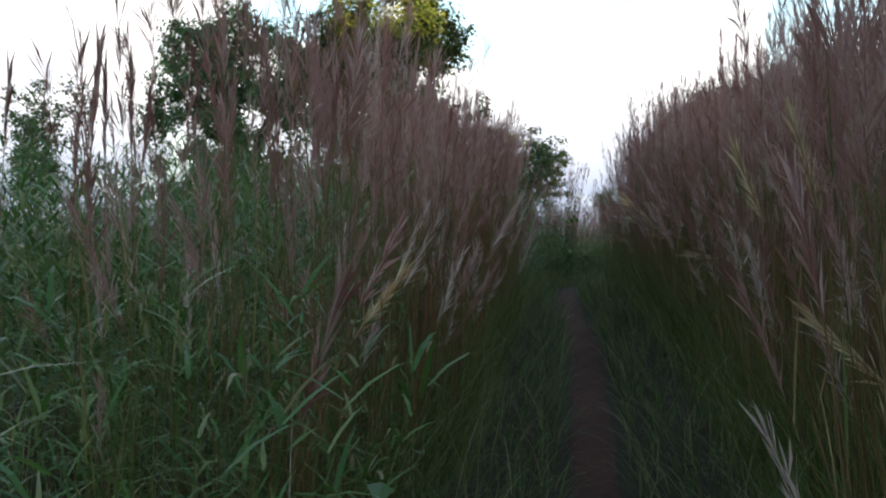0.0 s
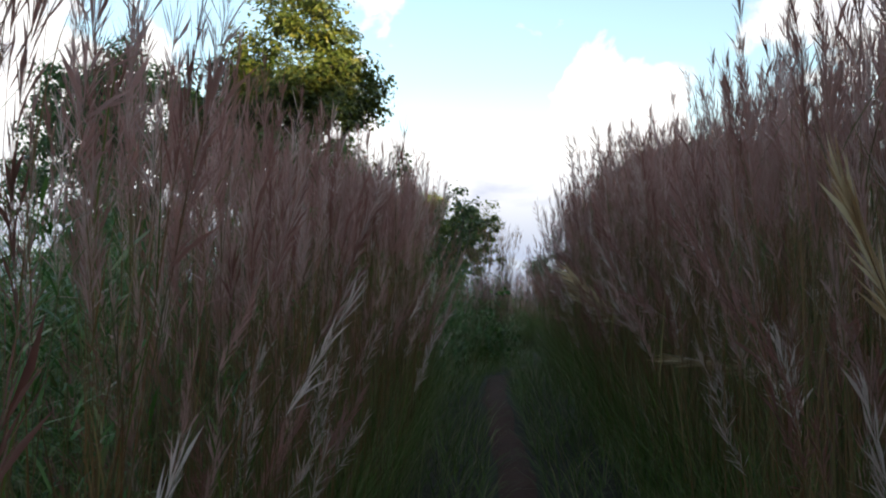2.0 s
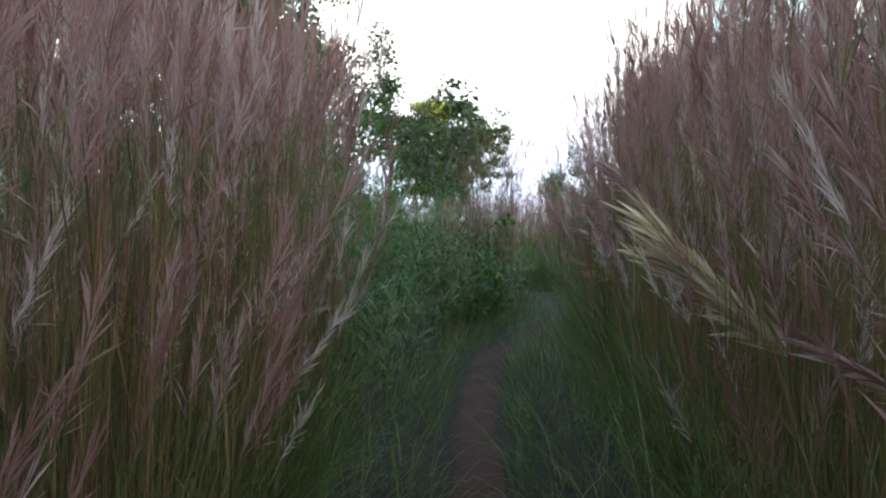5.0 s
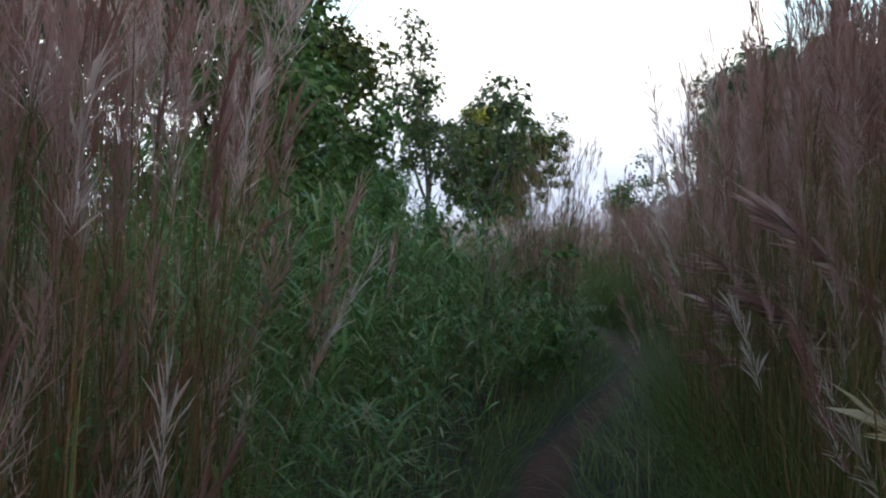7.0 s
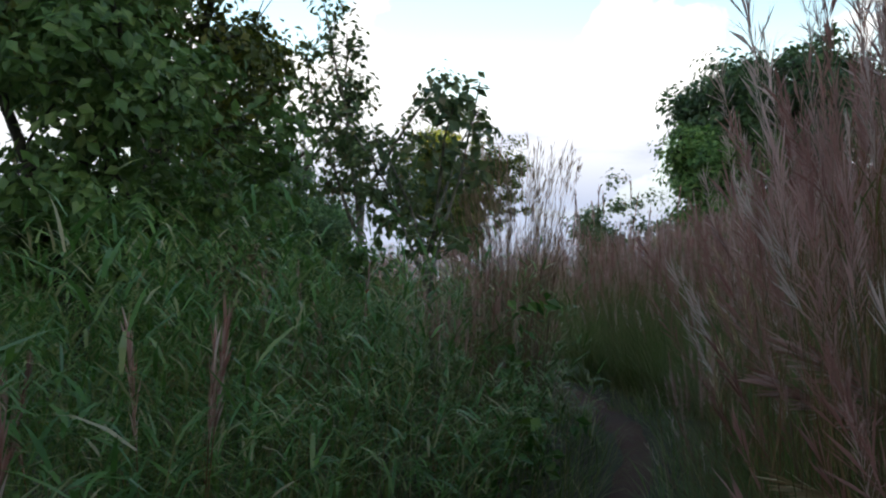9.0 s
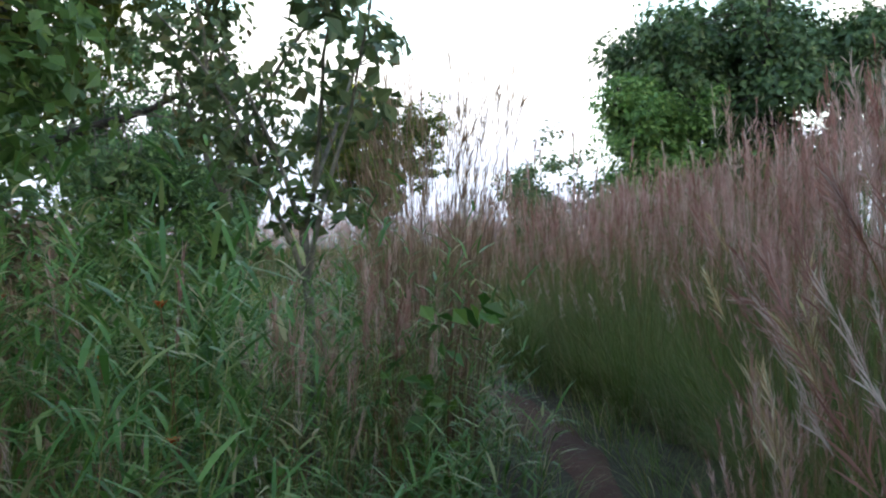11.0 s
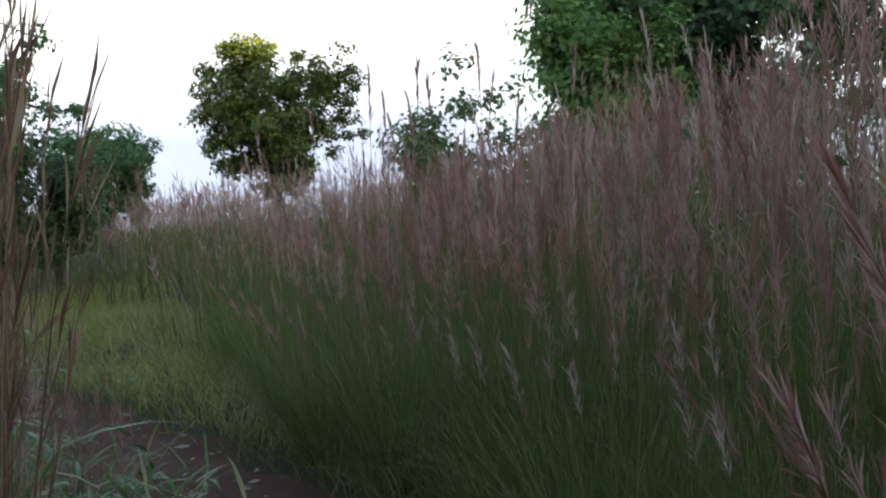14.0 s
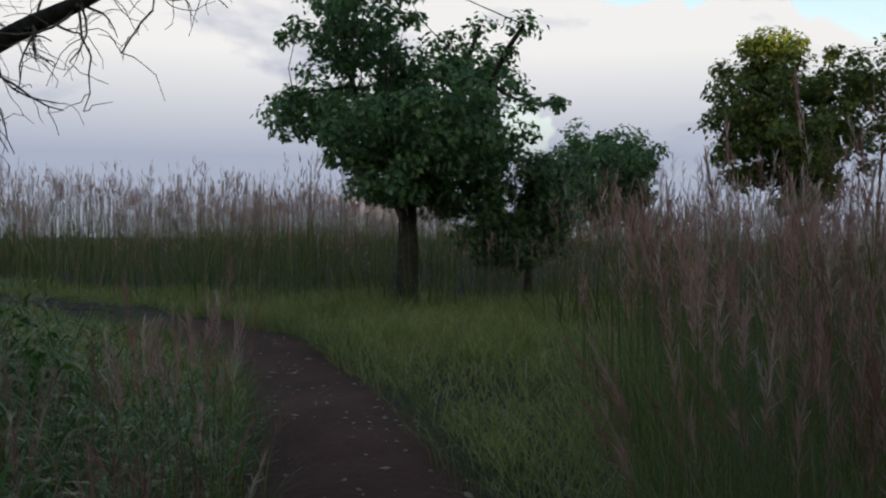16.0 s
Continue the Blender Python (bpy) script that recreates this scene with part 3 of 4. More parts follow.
canep = scatter(12000, -5, 4, 0.5, 26, green_keep, 0.30)
layers = [[], []]
for x, y in canep:
    o = -float(offset([(x, y)])[0])
    s = rng.uniform(0.88, 1.12)
    tall = 0.45 + 0.55 * min(1, max(0, (o - 0.35) / 0.7))
    if y < 10:
        tall *= 1.0 + 0.45 * min(1, max(0, (y - 2.5) / 2)) * min(1, max(0, (o - 1) / 0.8))
    if 10.5 < y < 17:
        tall *= 1.0 + (0.6 if y < 15 else 0.4) * min(1, max(0, (o - 0.5) / 1.2))
    if 14.5 < y < 18.5:
        tall *= 1.0 + 0.35 * min(1, max(0, (o - 0.6) / 0.5))
    if y > 20:
        tall *= 0.62 + 0.38 * min(1, max(0, (o - 0.9) / 1.6))
    t = rng.uniform(0, 6.28)
    v = CANES[int(np.argmin([abs(h - 1.14 * tall) for h in CANE_TALL]))][rng.integers(2)]
    for lay, vf in zip(layers, v):
        lay.append(placed(vf, x, y, float(height(x, y)), t, s))
merged_stuff("cane_grass", [(M_BLADE, layers[0]), (M_GREEN, layers[1])], "lush broad-bladed green grass beside the trail", "grass")


# ---- meadow ----
def meadow():
    keep = lambda p, o: (p[:, 1] > 20.5) & (p[:, 0] < 3.7 - 0.2 * (p[:, 1] - 22)) & (p[:, 1] < 35 + 0.1 * p[:, 0]) & ((p[:, 1] > 23.5) | (o > -0.9)) & (np.abs(o) > 0.62 + 0.16 * np.sin(p[:, 0] * 5 + p[:, 1] * 3))
    p = scatter(150000, -18, 3.5, 20.5, 36, keep)
    n = len(p)
    d = np.abs(offset(p))
    z = height(p[:, 0], p[:, 1]) - 0.01
    mound = 0.9 + 0.35 * np.sin(1.1 * p[:, 0] + 0.6 * p[:, 1]) * np.sin(0.7 * p[:, 0] - 0.9 * p[:, 1])
    L = rng.uniform(0.18, 0.44, n) * np.clip(0.45 + d * 0.45, 0.4, 1.25) * mound
    V, F, _ = ribbons(np.column_stack([p, z]), rng.uniform(0, 6.28, n), L, rng.uniform(0, 0.8, n), rng.uniform(0.4, 2.0, n), rng.uniform(0.007, 0.014, n), 2, rng.uniform(0, 3, n))
    merged_stuff("meadow_grass", [(M_MEADOW, [(V, F)])], "short yellow-green meadow grass round the dirt trail", "grass")


meadow()


# ---- trees ----
def limb(r, p, d, length, r0, r1, n=6, wander=0.25, lift=0.1):
    pts = [np.array(p, float)]
    d = np.array(d, float) / np.linalg.norm(d)
    for i in range(n):
        d = d + r.normal(0, wander, 3) / math.sqrt(n) + np.array([0, 0, lift / n])
        d /= np.linalg.norm(d)
        pts.append(pts[-1] + d * length / n)
    return np.array(pts), np.linspace(r0, r1, n + 1)


def leaf_cloud(r, centres, radii, per, size, droop=0.3, mid=None):
    """Leaves in small tufts, their faces turned up and outward; each is a folded pointed blade of two halves."""
    n = len(centres) * per
    c = np.repeat(centres, per, 0)
    q = np.repeat(radii, per)
    v = r.normal(0, 1, (n, 3))
    v /= np.linalg.norm(v, axis=1)[:, None]
    pos = c + v * (q * r.random(n) ** 0.4)[:, None] * np.array([1, 1, 0.75])
    face = v * 0.7 + np.array([0, 0, 0.6]) + r.normal(0, 0.45, (n, 3))
    if mid is not None:
        out = c - mid
        face = face + 0.5 * out / (np.linalg.norm(out, axis=1)[:, None] + 0.01)
    face /= np.linalg.norm(face, axis=1)[:, None]
    d = np.cross(face, r.normal(0, 1, (n, 3))) + np.array([0, 0, -droop])
    d /= np.linalg.norm(d, axis=1)[:, None]
    s = np.cross(d, face)
    s /= np.linalg.norm(s, axis=1)[:, None] + 1e-9
    up = np.cross(s, d)
    L = size * r.uniform(0.6, 1.25, n)[:, None]
    W = L * 0.31
    V = np.stack([pos, pos + d * L * 0.5 + s * W + up * W * 0.4, pos + d * L, pos + d * L * 0.5 - s * W + up * W * 0.4], 1).reshape(-1, 3)
    F = (np.array([(0, 1, 2), (0, 2, 3)])[None] + (np.arange(n) * 4)[:, None, None]).reshape(-1, 3)
    return V, F


def tree(name, x, y, tall, spread, label, leaf_mat, bark=None, seed=1, trunk_r=0.16, fork=0.3, crown_low=0.3, tufts=150, per=60, leaf=0.1,
         tuft=0.38, lean=(0, 0), flat=1.0, category="tree", lobes=20):
    """Tapered trunk, limbs that fork twice, and an uneven crown of leaf tufts set about the limb ends."""
    r = np.random.default_rng(seed)
    z = float(height(x, y)) - 0.1
    root = new(name)
    root.location = (x, y, z)
    tagged(root, label, category)
    wood, ends = [], []
    tp, tr = limb(r, (0, 0, 0), (lean[0], lean[1], 1), tall * fork, trunk_r, trunk_r * 0.72, 5, 0.12, 0.2)
    tr[0] *= 1.35
    wood.append(tube(tp, tr, 9))
    mid = np.array([lean[0] * tall * 0.6, lean[1] * tall * 0.6, tall * (1 + crown_low) / 2])
    half = np.array([spread, spread, tall * (1 - crown_low) / 2])
    n1 = 5
    for i in range(n1):
        a = i * 2 * math.pi / n1 + r.uniform(-0.4, 0.4)
        tgt = mid + half * np.array([math.cos(a) * r.uniform(0.3, 0.8), math.sin(a) * r.uniform(0.3, 0.8), r.uniform(-0.2, 0.75)])
        st = tp[-1 if i < 3 else -2]
        p1, r1 = limb(r, st, tgt - st, np.linalg.norm(tgt - st), trunk_r * 0.55, trunk_r * 0.16, 7, 0.35, 0.15)
        wood.append(tube(p1, r1, 6))
        for j in range(6):
            k = r.integers(2, 7)
            dd = r.normal(0, 1, 3) + (p1[k] - mid) / (np.linalg.norm(p1[k] - mid) + 0.01) + np.array([0, 0, 0.3])
            p2, r2 = limb(r, p1[k], dd, r.uniform(0.25, 0.5) * spread, trunk_r * 0.16, trunk_r * 0.03, 5, 0.5, 0.1)
            wood.append(tube(p2, r2, 4))
            ends += [p2[3], p2[5]]
        ends += [p1[4], p1[5], p1[6], p1[7]]
    # lumps give the outline its bays and shoulders
    lumps = mid + half * (lambda v: v / np.linalg.norm(v, axis=1)[:, None] * r.uniform(0.45, 0.8, (len(v), 1)))(r.normal(0, 1, (lobes, 3)))
    c = []
    while len(c) < tufts - len(ends):
        b = lumps[r.integers(len(lumps))]
        v = r.normal(0, 1, 3)
        v = v / np.linalg.norm(v) * r.random() ** 0.3
        q = b + v * half * np.array([0.34, 0.34, 0.26]) * flat
        if q[2] > tall * crown_low * 0.8:
            c.append(q)
    centres = np.concatenate([np.array(ends), np.array(c)]) if c else np.array(ends)
    radii = tuft * r.uniform(0.5, 1.2, len(centres))
    # thin twigs reach from the limbs into the tufts
    ea = np.array(ends)
    for q in centres[len(ends):][::2]:
        s = ea[((ea - q) ** 2).sum(1).argmin()]
        m = (s + q) / 2 + r.normal(0, 0.06, 3)
        wood.append(tube([s, m, q], [trunk_r * 0.06, trunk_r * 0.045, trunk_r * 0.02], 3))
    V, F = joined(wood)
    part("trunk", tri_mesh("trunk", V, F, [bark or M_BARK], smooth=True), root)
    V, F = leaf_cloud(r, centres, radii, per, leaf, 0.3, mid)
    part("crown", tri_mesh("crown", V, F, [leaf_mat]), root)
    return root


tree("broadleaf_tree", -4.8, 21.5, 7.4, 2.7, "dark green broadleaf tree standing behind the grass", M_LEAF_DARK, seed=3, tufts=330, per=110, leaf=0.115, crown_low=0.08, tuft=0.42)
tree("yellow_green_tree", -1.2, 20.8, 8.2, 2.3, "broadleaf tree with sunlit yellow-green leaves", M_LEAF_YEL, seed=4, tufts=330, per=110, leaf=0.115, crown_low=0.22, tuft=0.42)
tree("olive_tree", -9.4, 20.5, 5.6, 1.5, "airy olive-green tree standing beyond the green grass", M_LEAF_OLIVE, bark=M_BARK_PALE, seed=24, tufts=130, per=40, trunk_r=0.08, leaf=0.10, tuft=0.30, crown_low=0.25)
tree("bushy_tree", -0.6, 17.2, 4.5, 1.4, "bushy green tree at the grass edge", M_LEAF_MID, seed=5, tufts=220, per=48, crown_low=0.05, trunk_r=0.1, tuft=0.30, leaf=0.105)
tree("airy_tree", 0.95, 20.4, 4.7, 0.95, "slender airy tree with small olive leaves", M_LEAF_OLIVE, bark=M_BARK_PALE, seed=6, tufts=80, per=32, trunk_r=0.045, fork=0.5, crown_low=0.35, leaf=0.085, tuft=0.22)
tree("large_leaved_sapling", 1.82, 18.25, 3.6, 0.72, "small upright sapling with large dark leaves", M_LEAF_OLIVE, bark=M_BARK_PALE, seed=7, tufts=80, per=9, trunk_r=0.035, fork=0.45, crown_low=0.38, leaf=0.11, tuft=0.15)
tree("tangled_shrub", -0.7, 19.4, 3.7, 1.3, "tangled olive shrub behind the green grass", M_LEAF_OLIVE, bark=M_BARK_PALE, seed=17, tufts=110, per=30, trunk_r=0.06, crown_low=0.05, leaf=0.10, tuft=0.3, category="shrub")
tree("low_shrub", 0.1, 18.1, 1.9, 0.8, "low brownish shrub among the tall grass", M_DRY, bark=M_BARK_PALE, seed=18, tufts=70, per=40, trunk_r=0.03, crown_low=0.1, leaf=0.08, tuft=0.22, category="shrub")
tree("green_shrub", 0.9, 19.5, 1.8, 0.75, "rounded green shrub in the thicket", M_LEAF_MID, bark=M_BARK_PALE, seed=19, tufts=90, per=50, trunk_r=0.03, crown_low=0.05, leaf=0.09, tuft=0.24, category="shrub")
tree("green_shrub", 0.0, 21.2, 2.1, 0.9, "rounded green shrub in the thicket", M_LEAF_MID, bark=M_BARK_PALE, seed=20, tufts=100, per=50, trunk_r=0.03, crown_low=0.05, leaf=0.09, tuft=0.26, category="shrub")
tree("dense_tree", 12.6, 34.0, 9.8, 4.1, "tall dense dark green tree behind the grass", M_LEAF_DARK, seed=8, tufts=560, per=95, trunk_r=0.28, crown_low=0.06, leaf=0.19, tuft=0.66, lobes=30)
tree("round_tree", 8.9, 31.5, 5.2, 1.5, "round mid-green tree in front of a taller one", M_LEAF_MID, seed=9, tufts=220, per=80, crown_low=0.1, leaf=0.14, tuft=0.42)
tree("small_tree", 5.3, 27.0, 3.4, 1.0, "small rounded tree above the plume grass", M_LEAF_OLIVE, seed=10, tufts=100, per=60, trunk_r=0.06, leaf=0.085, tuft=0.25)
tree("spreading_tree", -2.6, 33.9, 6.4, 2.7, "spreading dark tree with a forked trunk in the clearing", M_LEAF_DARK, seed=11, tufts=340, per=90, trunk_r=0.21, fork=0.30, crown_low=0.2, leaf=0.125, tuft=0.36, lobes=24)
tree("bush_tree", -0.7, 34.8, 3.6, 1.15, "low green tree beside the spreading tree", M_LEAF_DARK, seed=12, tufts=130, per=90, trunk_r=0.08, crown_low=0.06, leaf=0.115, tuft=0.34)
tree("round_field_tree", -2.2, 49.3, 5.2, 2.4, "small round-crowned tree standing in the field", M_LEAF_DARK, seed=13, tufts=190, per=80, trunk_r=0.12, leaf=0.16, tuft=0.45, crown_low=0.2)
tree("sunlit_top_tree", 3.8, 48.0, 7.4, 3.1, "broad field tree with yellow-green sunlit tops", M_LEAF_YEL, seed=14, tufts=300, per=85, trunk_r=0.18, leaf=0.17, tuft=0.5, crown_low=0.18)


def bare_tree(x, y):
    r = np.random.default_rng(21)
    root = new("bare_tree")
    root.location = (x, y, float(height(x, y)) - 0.1)
    tagged(root, "leafless tree with a thick reaching limb and hanging twigs", "tree")
    wood, twigs = [], []
    tp, tr = limb(r, (0, 0, 0), (0.1, 0, 1), 2.15, 0.2, 0.15, 6, 0.1)
    wood.append(tube(tp, tr, 9))
    for d, L in (((1.0, 0.1, 0.35), 2.6), ((-0.8, 0.5, 0.7), 2.2), ((0.2, 1, 0.8), 2.0), ((0.6, -0.7, 0.9), 1.7)):
        p1, r1 = limb(r, tp[-1], d, L, 0.10, 0.03, 8, 0.3, 0.1)
        wood.append(tube(p1, r1, 7))
        for _ in range(26):
            k = r.integers(3, 9)
            p2, r2 = limb(r, p1[k], r.normal(0, 1, 3), r.uniform(0.3, 0.75), 0.011, 0.004, 6, 0.7, -0.6)
            twigs.append(tube(p2, r2, 4))
            for _ in range(4):
                p3, r3 = limb(r, p2[r.integers(2, 7)], r.normal(0, 1, 3), r.uniform(0.15, 0.4), 0.004, 0.002, 5, 0.8, -0.9)
                twigs.append(tube(p3, r3, 3))
    V, F = joined(wood)
    part("trunk", tri_mesh("trunk", V, F, [M_BARK], smooth=True), root)
    V, F = joined(twigs)
    tagged(part("twig_mass", tri_mesh("twig_mass", V, F, [M_BARK_PALE], smooth=True), root), kind="stuff")


bare_tree(-2.5, 23.6)


# ---- single arching stalks ----
def arching_stalk(x, y, toward, length, lean, bend, seed, pale=False, heads=22, fan=0.13, head=0.3, clear=0.5):
    """One plume stalk bowed out of the bank: culm, a leaf or two, and its feathered head."""
    r = np.random.default_rng(seed)
    root = new("plume_stalk")
    root.location = (x, y, float(height(x, y)))
    tagged(root, "single pale plume stalk arching over the trail" if pale else "single reddish plume stalk leaning out of the bank", "grass stalk", "leaning plume stalks")
    _, _, pts = ribbons([(0, 0, -0.02)], [toward], [length], [lean], [bend], [0.006], 9)
    # keep the head clear of the walker's line
    end = pts[0, 9] + (pts[0, 9] - pts[0, 8]) / np.linalg.norm(pts[0, 9] - pts[0, 8]) * head
    chk = np.concatenate([pts[0, 4:], end[None]])
    side = 1.0 if float(offset([(x, y)])[0]) > 0 else -1.0
    o = offset(chk[:, :2] + np.array([x, y])) * side
    short = clear - float(o[chk[:, 2] > 0.55].min()) if (chk[:, 2] > 0.55).any() else 0.0
    if short > 0:
        x += side * short
        root.location = (x, y, float(height(x, y)))
    V, F = tube(pts[0], np.linspace(0.0035, 0.0016, 10), 5)
    part("culm", tri_mesh("culm", V, F, [M_CULM], smooth=True), root)
    tip, along = pts[0, 9], pts[0, 9] - pts[0, 8]
    along /= np.linalg.norm(along)
    n = heads * 4
    u = r.random(n)
    pb = tip - along * (u * head)[:, None] + along * 0.03
    V, F = feathers(r, pb, np.repeat(along[None], n, 0), r.uniform(0.22, 0.5, n) * head * (1.15 - 0.3 * u), fan * (0.8 + 0.7 * u), r.uniform(0.0012, 0.0026, n), 0.18)
    tagged(part("plume", tri_mesh("plume", V, F, [M_PALE if pale else M_PLUME]), root, "pale straw plume" if pale else ""), kind="stuff")
    for k in (3, 5):
        V, F, _ = ribbons([pts[0, k]], [toward + r.normal(0, 1.2)], [r.uniform(0.25, 0.45)], [r.uniform(0.2, 0.7)], [r.uniform(0.5, 1.4)], [0.007], 6)
        part("leaf", tri_mesh("leaf", V, F, [M_BLADE]), root)
    return root


M_PALE = leaf_material("pale_plume", [(0.0, (0.54, 0.338, 0.192)), (0.5, (0.792, 0.6, 0.384)), (1.0, (1.06, 0.95, 0.742))], 0.6, 0.35)
LEANERS = [  # x, y, heading, length, lean, bend, pale, racemes, fan, head
    (1.62, 6.75, 178, 1.45, 0.35, 1.15, True, 34, 0.10, 0.42),  (0.55, 9.9, 25, 1.35, 0.45, 1.0, True, 16, 0.06, 0.30),
    (1.75, 7.3, 150, 1.5, 0.30, 0.75, False, 26, 0.12, 0.32), (1.80, 7.9, 160, 1.4, 0.35, 0.8, False, 26, 0.12, 0.32), (2.05, 10.2, 165, 1.3, 0.3, 0.75, True, 20, 0.14, 0.28),
    (2.2, 13.0, 185, 1.3, 0.5, 1.0, False, 34, 0.13, 0.36), (2.35, 13.4, 175, 1.2, 0.4, 0.9, True, 26, 0.13, 0.3),
    (2.95, 15.9, 100, 0.85, 0.05, 0.35, True, 22, 0.16, 0.30), (3.25, 16.2, 80, 0.95, 0.05, 0.3, True, 24, 0.16, 0.32), (3.45, 16.3, 120, 0.9, 0.05, 0.4, True, 22, 0.16, 0.30),
    (3.75, 17.7, 170, 1.6, 0.3, 1.1, False, 34, 0.10, 0.40), (0.72, 2.2, 150, 1.2, 0.2, 0.7, True, 20, 0.16, 0.26),
    (0.5, 1.9, 100, 1.5, 0.1, 0.3, False, 40, 0.10, 0.34),
    (2.25, 11.9, 190, 1.5, 0.35, 0.8, False, 40, 0.16, 0.40), (2.3, 12.4, 170, 1.6, 0.3, 0.9, False, 40, 0.16, 0.42), (2.4, 12.8, 200, 1.4, 0.4, 0.8, False, 40, 0.16, 0.40),
    (2.45, 13.6, 180, 1.5, 0.35, 0.7, False, 40, 0.16, 0.40), (2.3, 11.4, 175, 1.7, 0.25, 0.7, False, 40, 0.16, 0.42), (2.6, 14.1, 190, 1.4, 0.3, 0.9, False, 40, 0.16, 0.40)]
for i, (x, y, hd, L, le, be, pa, nr, fa, he) in enumerate(LEANERS):
    arching_stalk(x, y, math.radians(hd), L, le, be, 100 + i, pa, nr, fa, he)
arching_stalk(2.2, 8.95, math.radians(168), 1.35, 0.12, 0.85, 150, True, 60, 0.15, 0.46, 0.24)
arching_stalk(2.3, 9.15, math.radians(175), 1.4, 0.12, 0.75, 151, True, 60, 0.15, 0.46, 0.30)
rl = np.random.default_rng(5)
for i in range(30):
    y = rl.uniform(1.6, 9.0) if i % 2 else rl.uniform(13.8, 19.5)
    side = 1 if (rl.random() < 0.65 or y > 10.5) else -1
    j = int(np.argmin(np.abs(LINE[:, 1] - y)))
    o = side * rl.uniform(0.62, 0.95) + (0.22 if y > 13 and side > 0 else 0)
    x = LINE[j, 0] + o
    arching_stalk(x, y, (math.pi if side > 0 else 0) + rl.normal(0, 0.5), rl.uniform(1.15, 1.75), rl.uniform(0.05, 0.22), rl.uniform(0.2, 0.55), 200 + i, rl.random() < 0.3, int(rl.integers(18, 30)), rl.uniform(0.09, 0.17), rl.uniform(0.22, 0.34))
SPARSE = [(-1.35, 3.1), (-1.15, 2.9), (-1.5, 2.7), (-0.95, 3.4), (-1.9, 3.6), (-0.3, 12.6), (0.1, 13.2), (0.35, 13.9), (0.55, 12.9), (0.9, 13.6), (-1.7, 8.0), (-2.2, 9.1), (0.75, 16.8), (1.15, 16.5),
          (4.1, 23.4), (4.45, 23.9), (4.7, 23.2), (4.9, 24.3), (4.3, 24.8), (3.9, 25.2), (5.1, 22.9), (3.3, 26.5)]
for i, (x, y) in enumerate(SPARSE):
    for k in range(3):
        arching_stalk(x + rl.normal(0, 0.08), y + rl.normal(0, 0.08), rl.uniform(0, 6.28), rl.uniform(1.45, 2.05) * (1.0 if y < 10 else 0.7 if y < 20 else 1.22), rl.uniform(0, 0.08), rl.uniform(0, 0.2), 300 + 3 * i + k, False, 20, 0.05, 0.30)


# ---- dry stalk stand, vines and flowers by the sapling ----
def dry_stand(x, y):
    r = np.random.default_rng(31)
    root = new("dry_stalk_stand")
    root.location = (x, y, float(height(x, y)))
    tagged(root, "stand of tall dry brown stalks with bare heads", "dry grass")
    n = 330
    a, q = r.uniform(0, 6.28, n), 0.30 * np.sqrt(r.random(n))
    base = np.column_stack([q * np.cos(a), q * np.sin(a), np.full(n, -0.03)])
    V, F, pts = ribbons(base, a, r.uniform(1.3, 2.45, n), r.uniform(0, 0.08, n), r.uniform(0, 0.25, n), 0.006, 5, r.uniform(0, 3, n))
    tagged(part("stalk_mass", tri_mesh("stalks", V, F, [M_DRY]), root), kind="stuff")
    ti = np.repeat(np.arange(n), 14)
    along = pts[:, 5] - pts[:, 4]
    along /= np.linalg.norm(along, axis=1)[:, None]
    pb = pts[ti, 5] - along[ti] * r.uniform(-0.02, 0.3, len(ti))[:, None]
    V, F = feathers(r, pb, along[ti], r.uniform(0.05, 0.14, len(ti)), np.full(len(ti), 0.14), r.uniform(0.002, 0.0045, len(ti)))
    tagged(part("head_mass", tri_mesh("heads", V, F, [M_DRY]), root, "thin brown bristly heads"), kind="stuff")


dry_stand(2.45, 18.55)


def vine(x, y, top, seed, spread=0.25):
    """A climbing weed: thin stem and broad soft leaves."""
    r = np.random.default_rng(seed)
    root = new("climbing_weed")
    root.location = (x, y, float(height(x, y)))
    tagged(root, "leafy bright green climbing weed among the grass", "weed", "weeds beside the trail")
    p, q = limb(r, (0, 0, -0.02), (r.normal(0, 0.15), r.normal(0, 0.15), 1), top, 0.006, 0.002, 8, 0.2)
    V, F = tube(p, q, 5)
    part("stem", tri_mesh("stem", V, F, [M_CULM], smooth=True), root)
    c = p[3:] + r.normal(0, 0.05, (len(p) - 3, 3))
    V, F = leaf_cloud(r, c, np.full(len(c), spread * 0.6), 7, 0.10, 0.1)
    tagged(part("leafage", tri_mesh("leafage", V, F, [M_LEAF_VINE]), root), kind="stuff")


for i, (x, y, t) in enumerate([(2.4, 17.2, 1.3), (2.25, 17.4, 1.2), (1.5, 16.9, 1.1), (0.9, 16.3, 1.1), (0.4, 16.2, 1.2), (1.75, 16.2, 0.7), (2.0, 15.9, 0.6), (2.35, 16.6, 0.5), (0.5, 15.2, 0.9), (1.2, 17.7, 1.4), (-0.2, 15.6, 1.2),
                               (-0.2, 23.4, 0.9), (0.3, 22.7, 0.9), (-0.9, 24.0, 0.9), (5.4, 21.5, 2.1), (6.2, 20.6, 2.2), (5.8, 22.5, 2.1), (-0.35, 2.2, 0.8)]):
    vine(x, y, t, 400 + i)


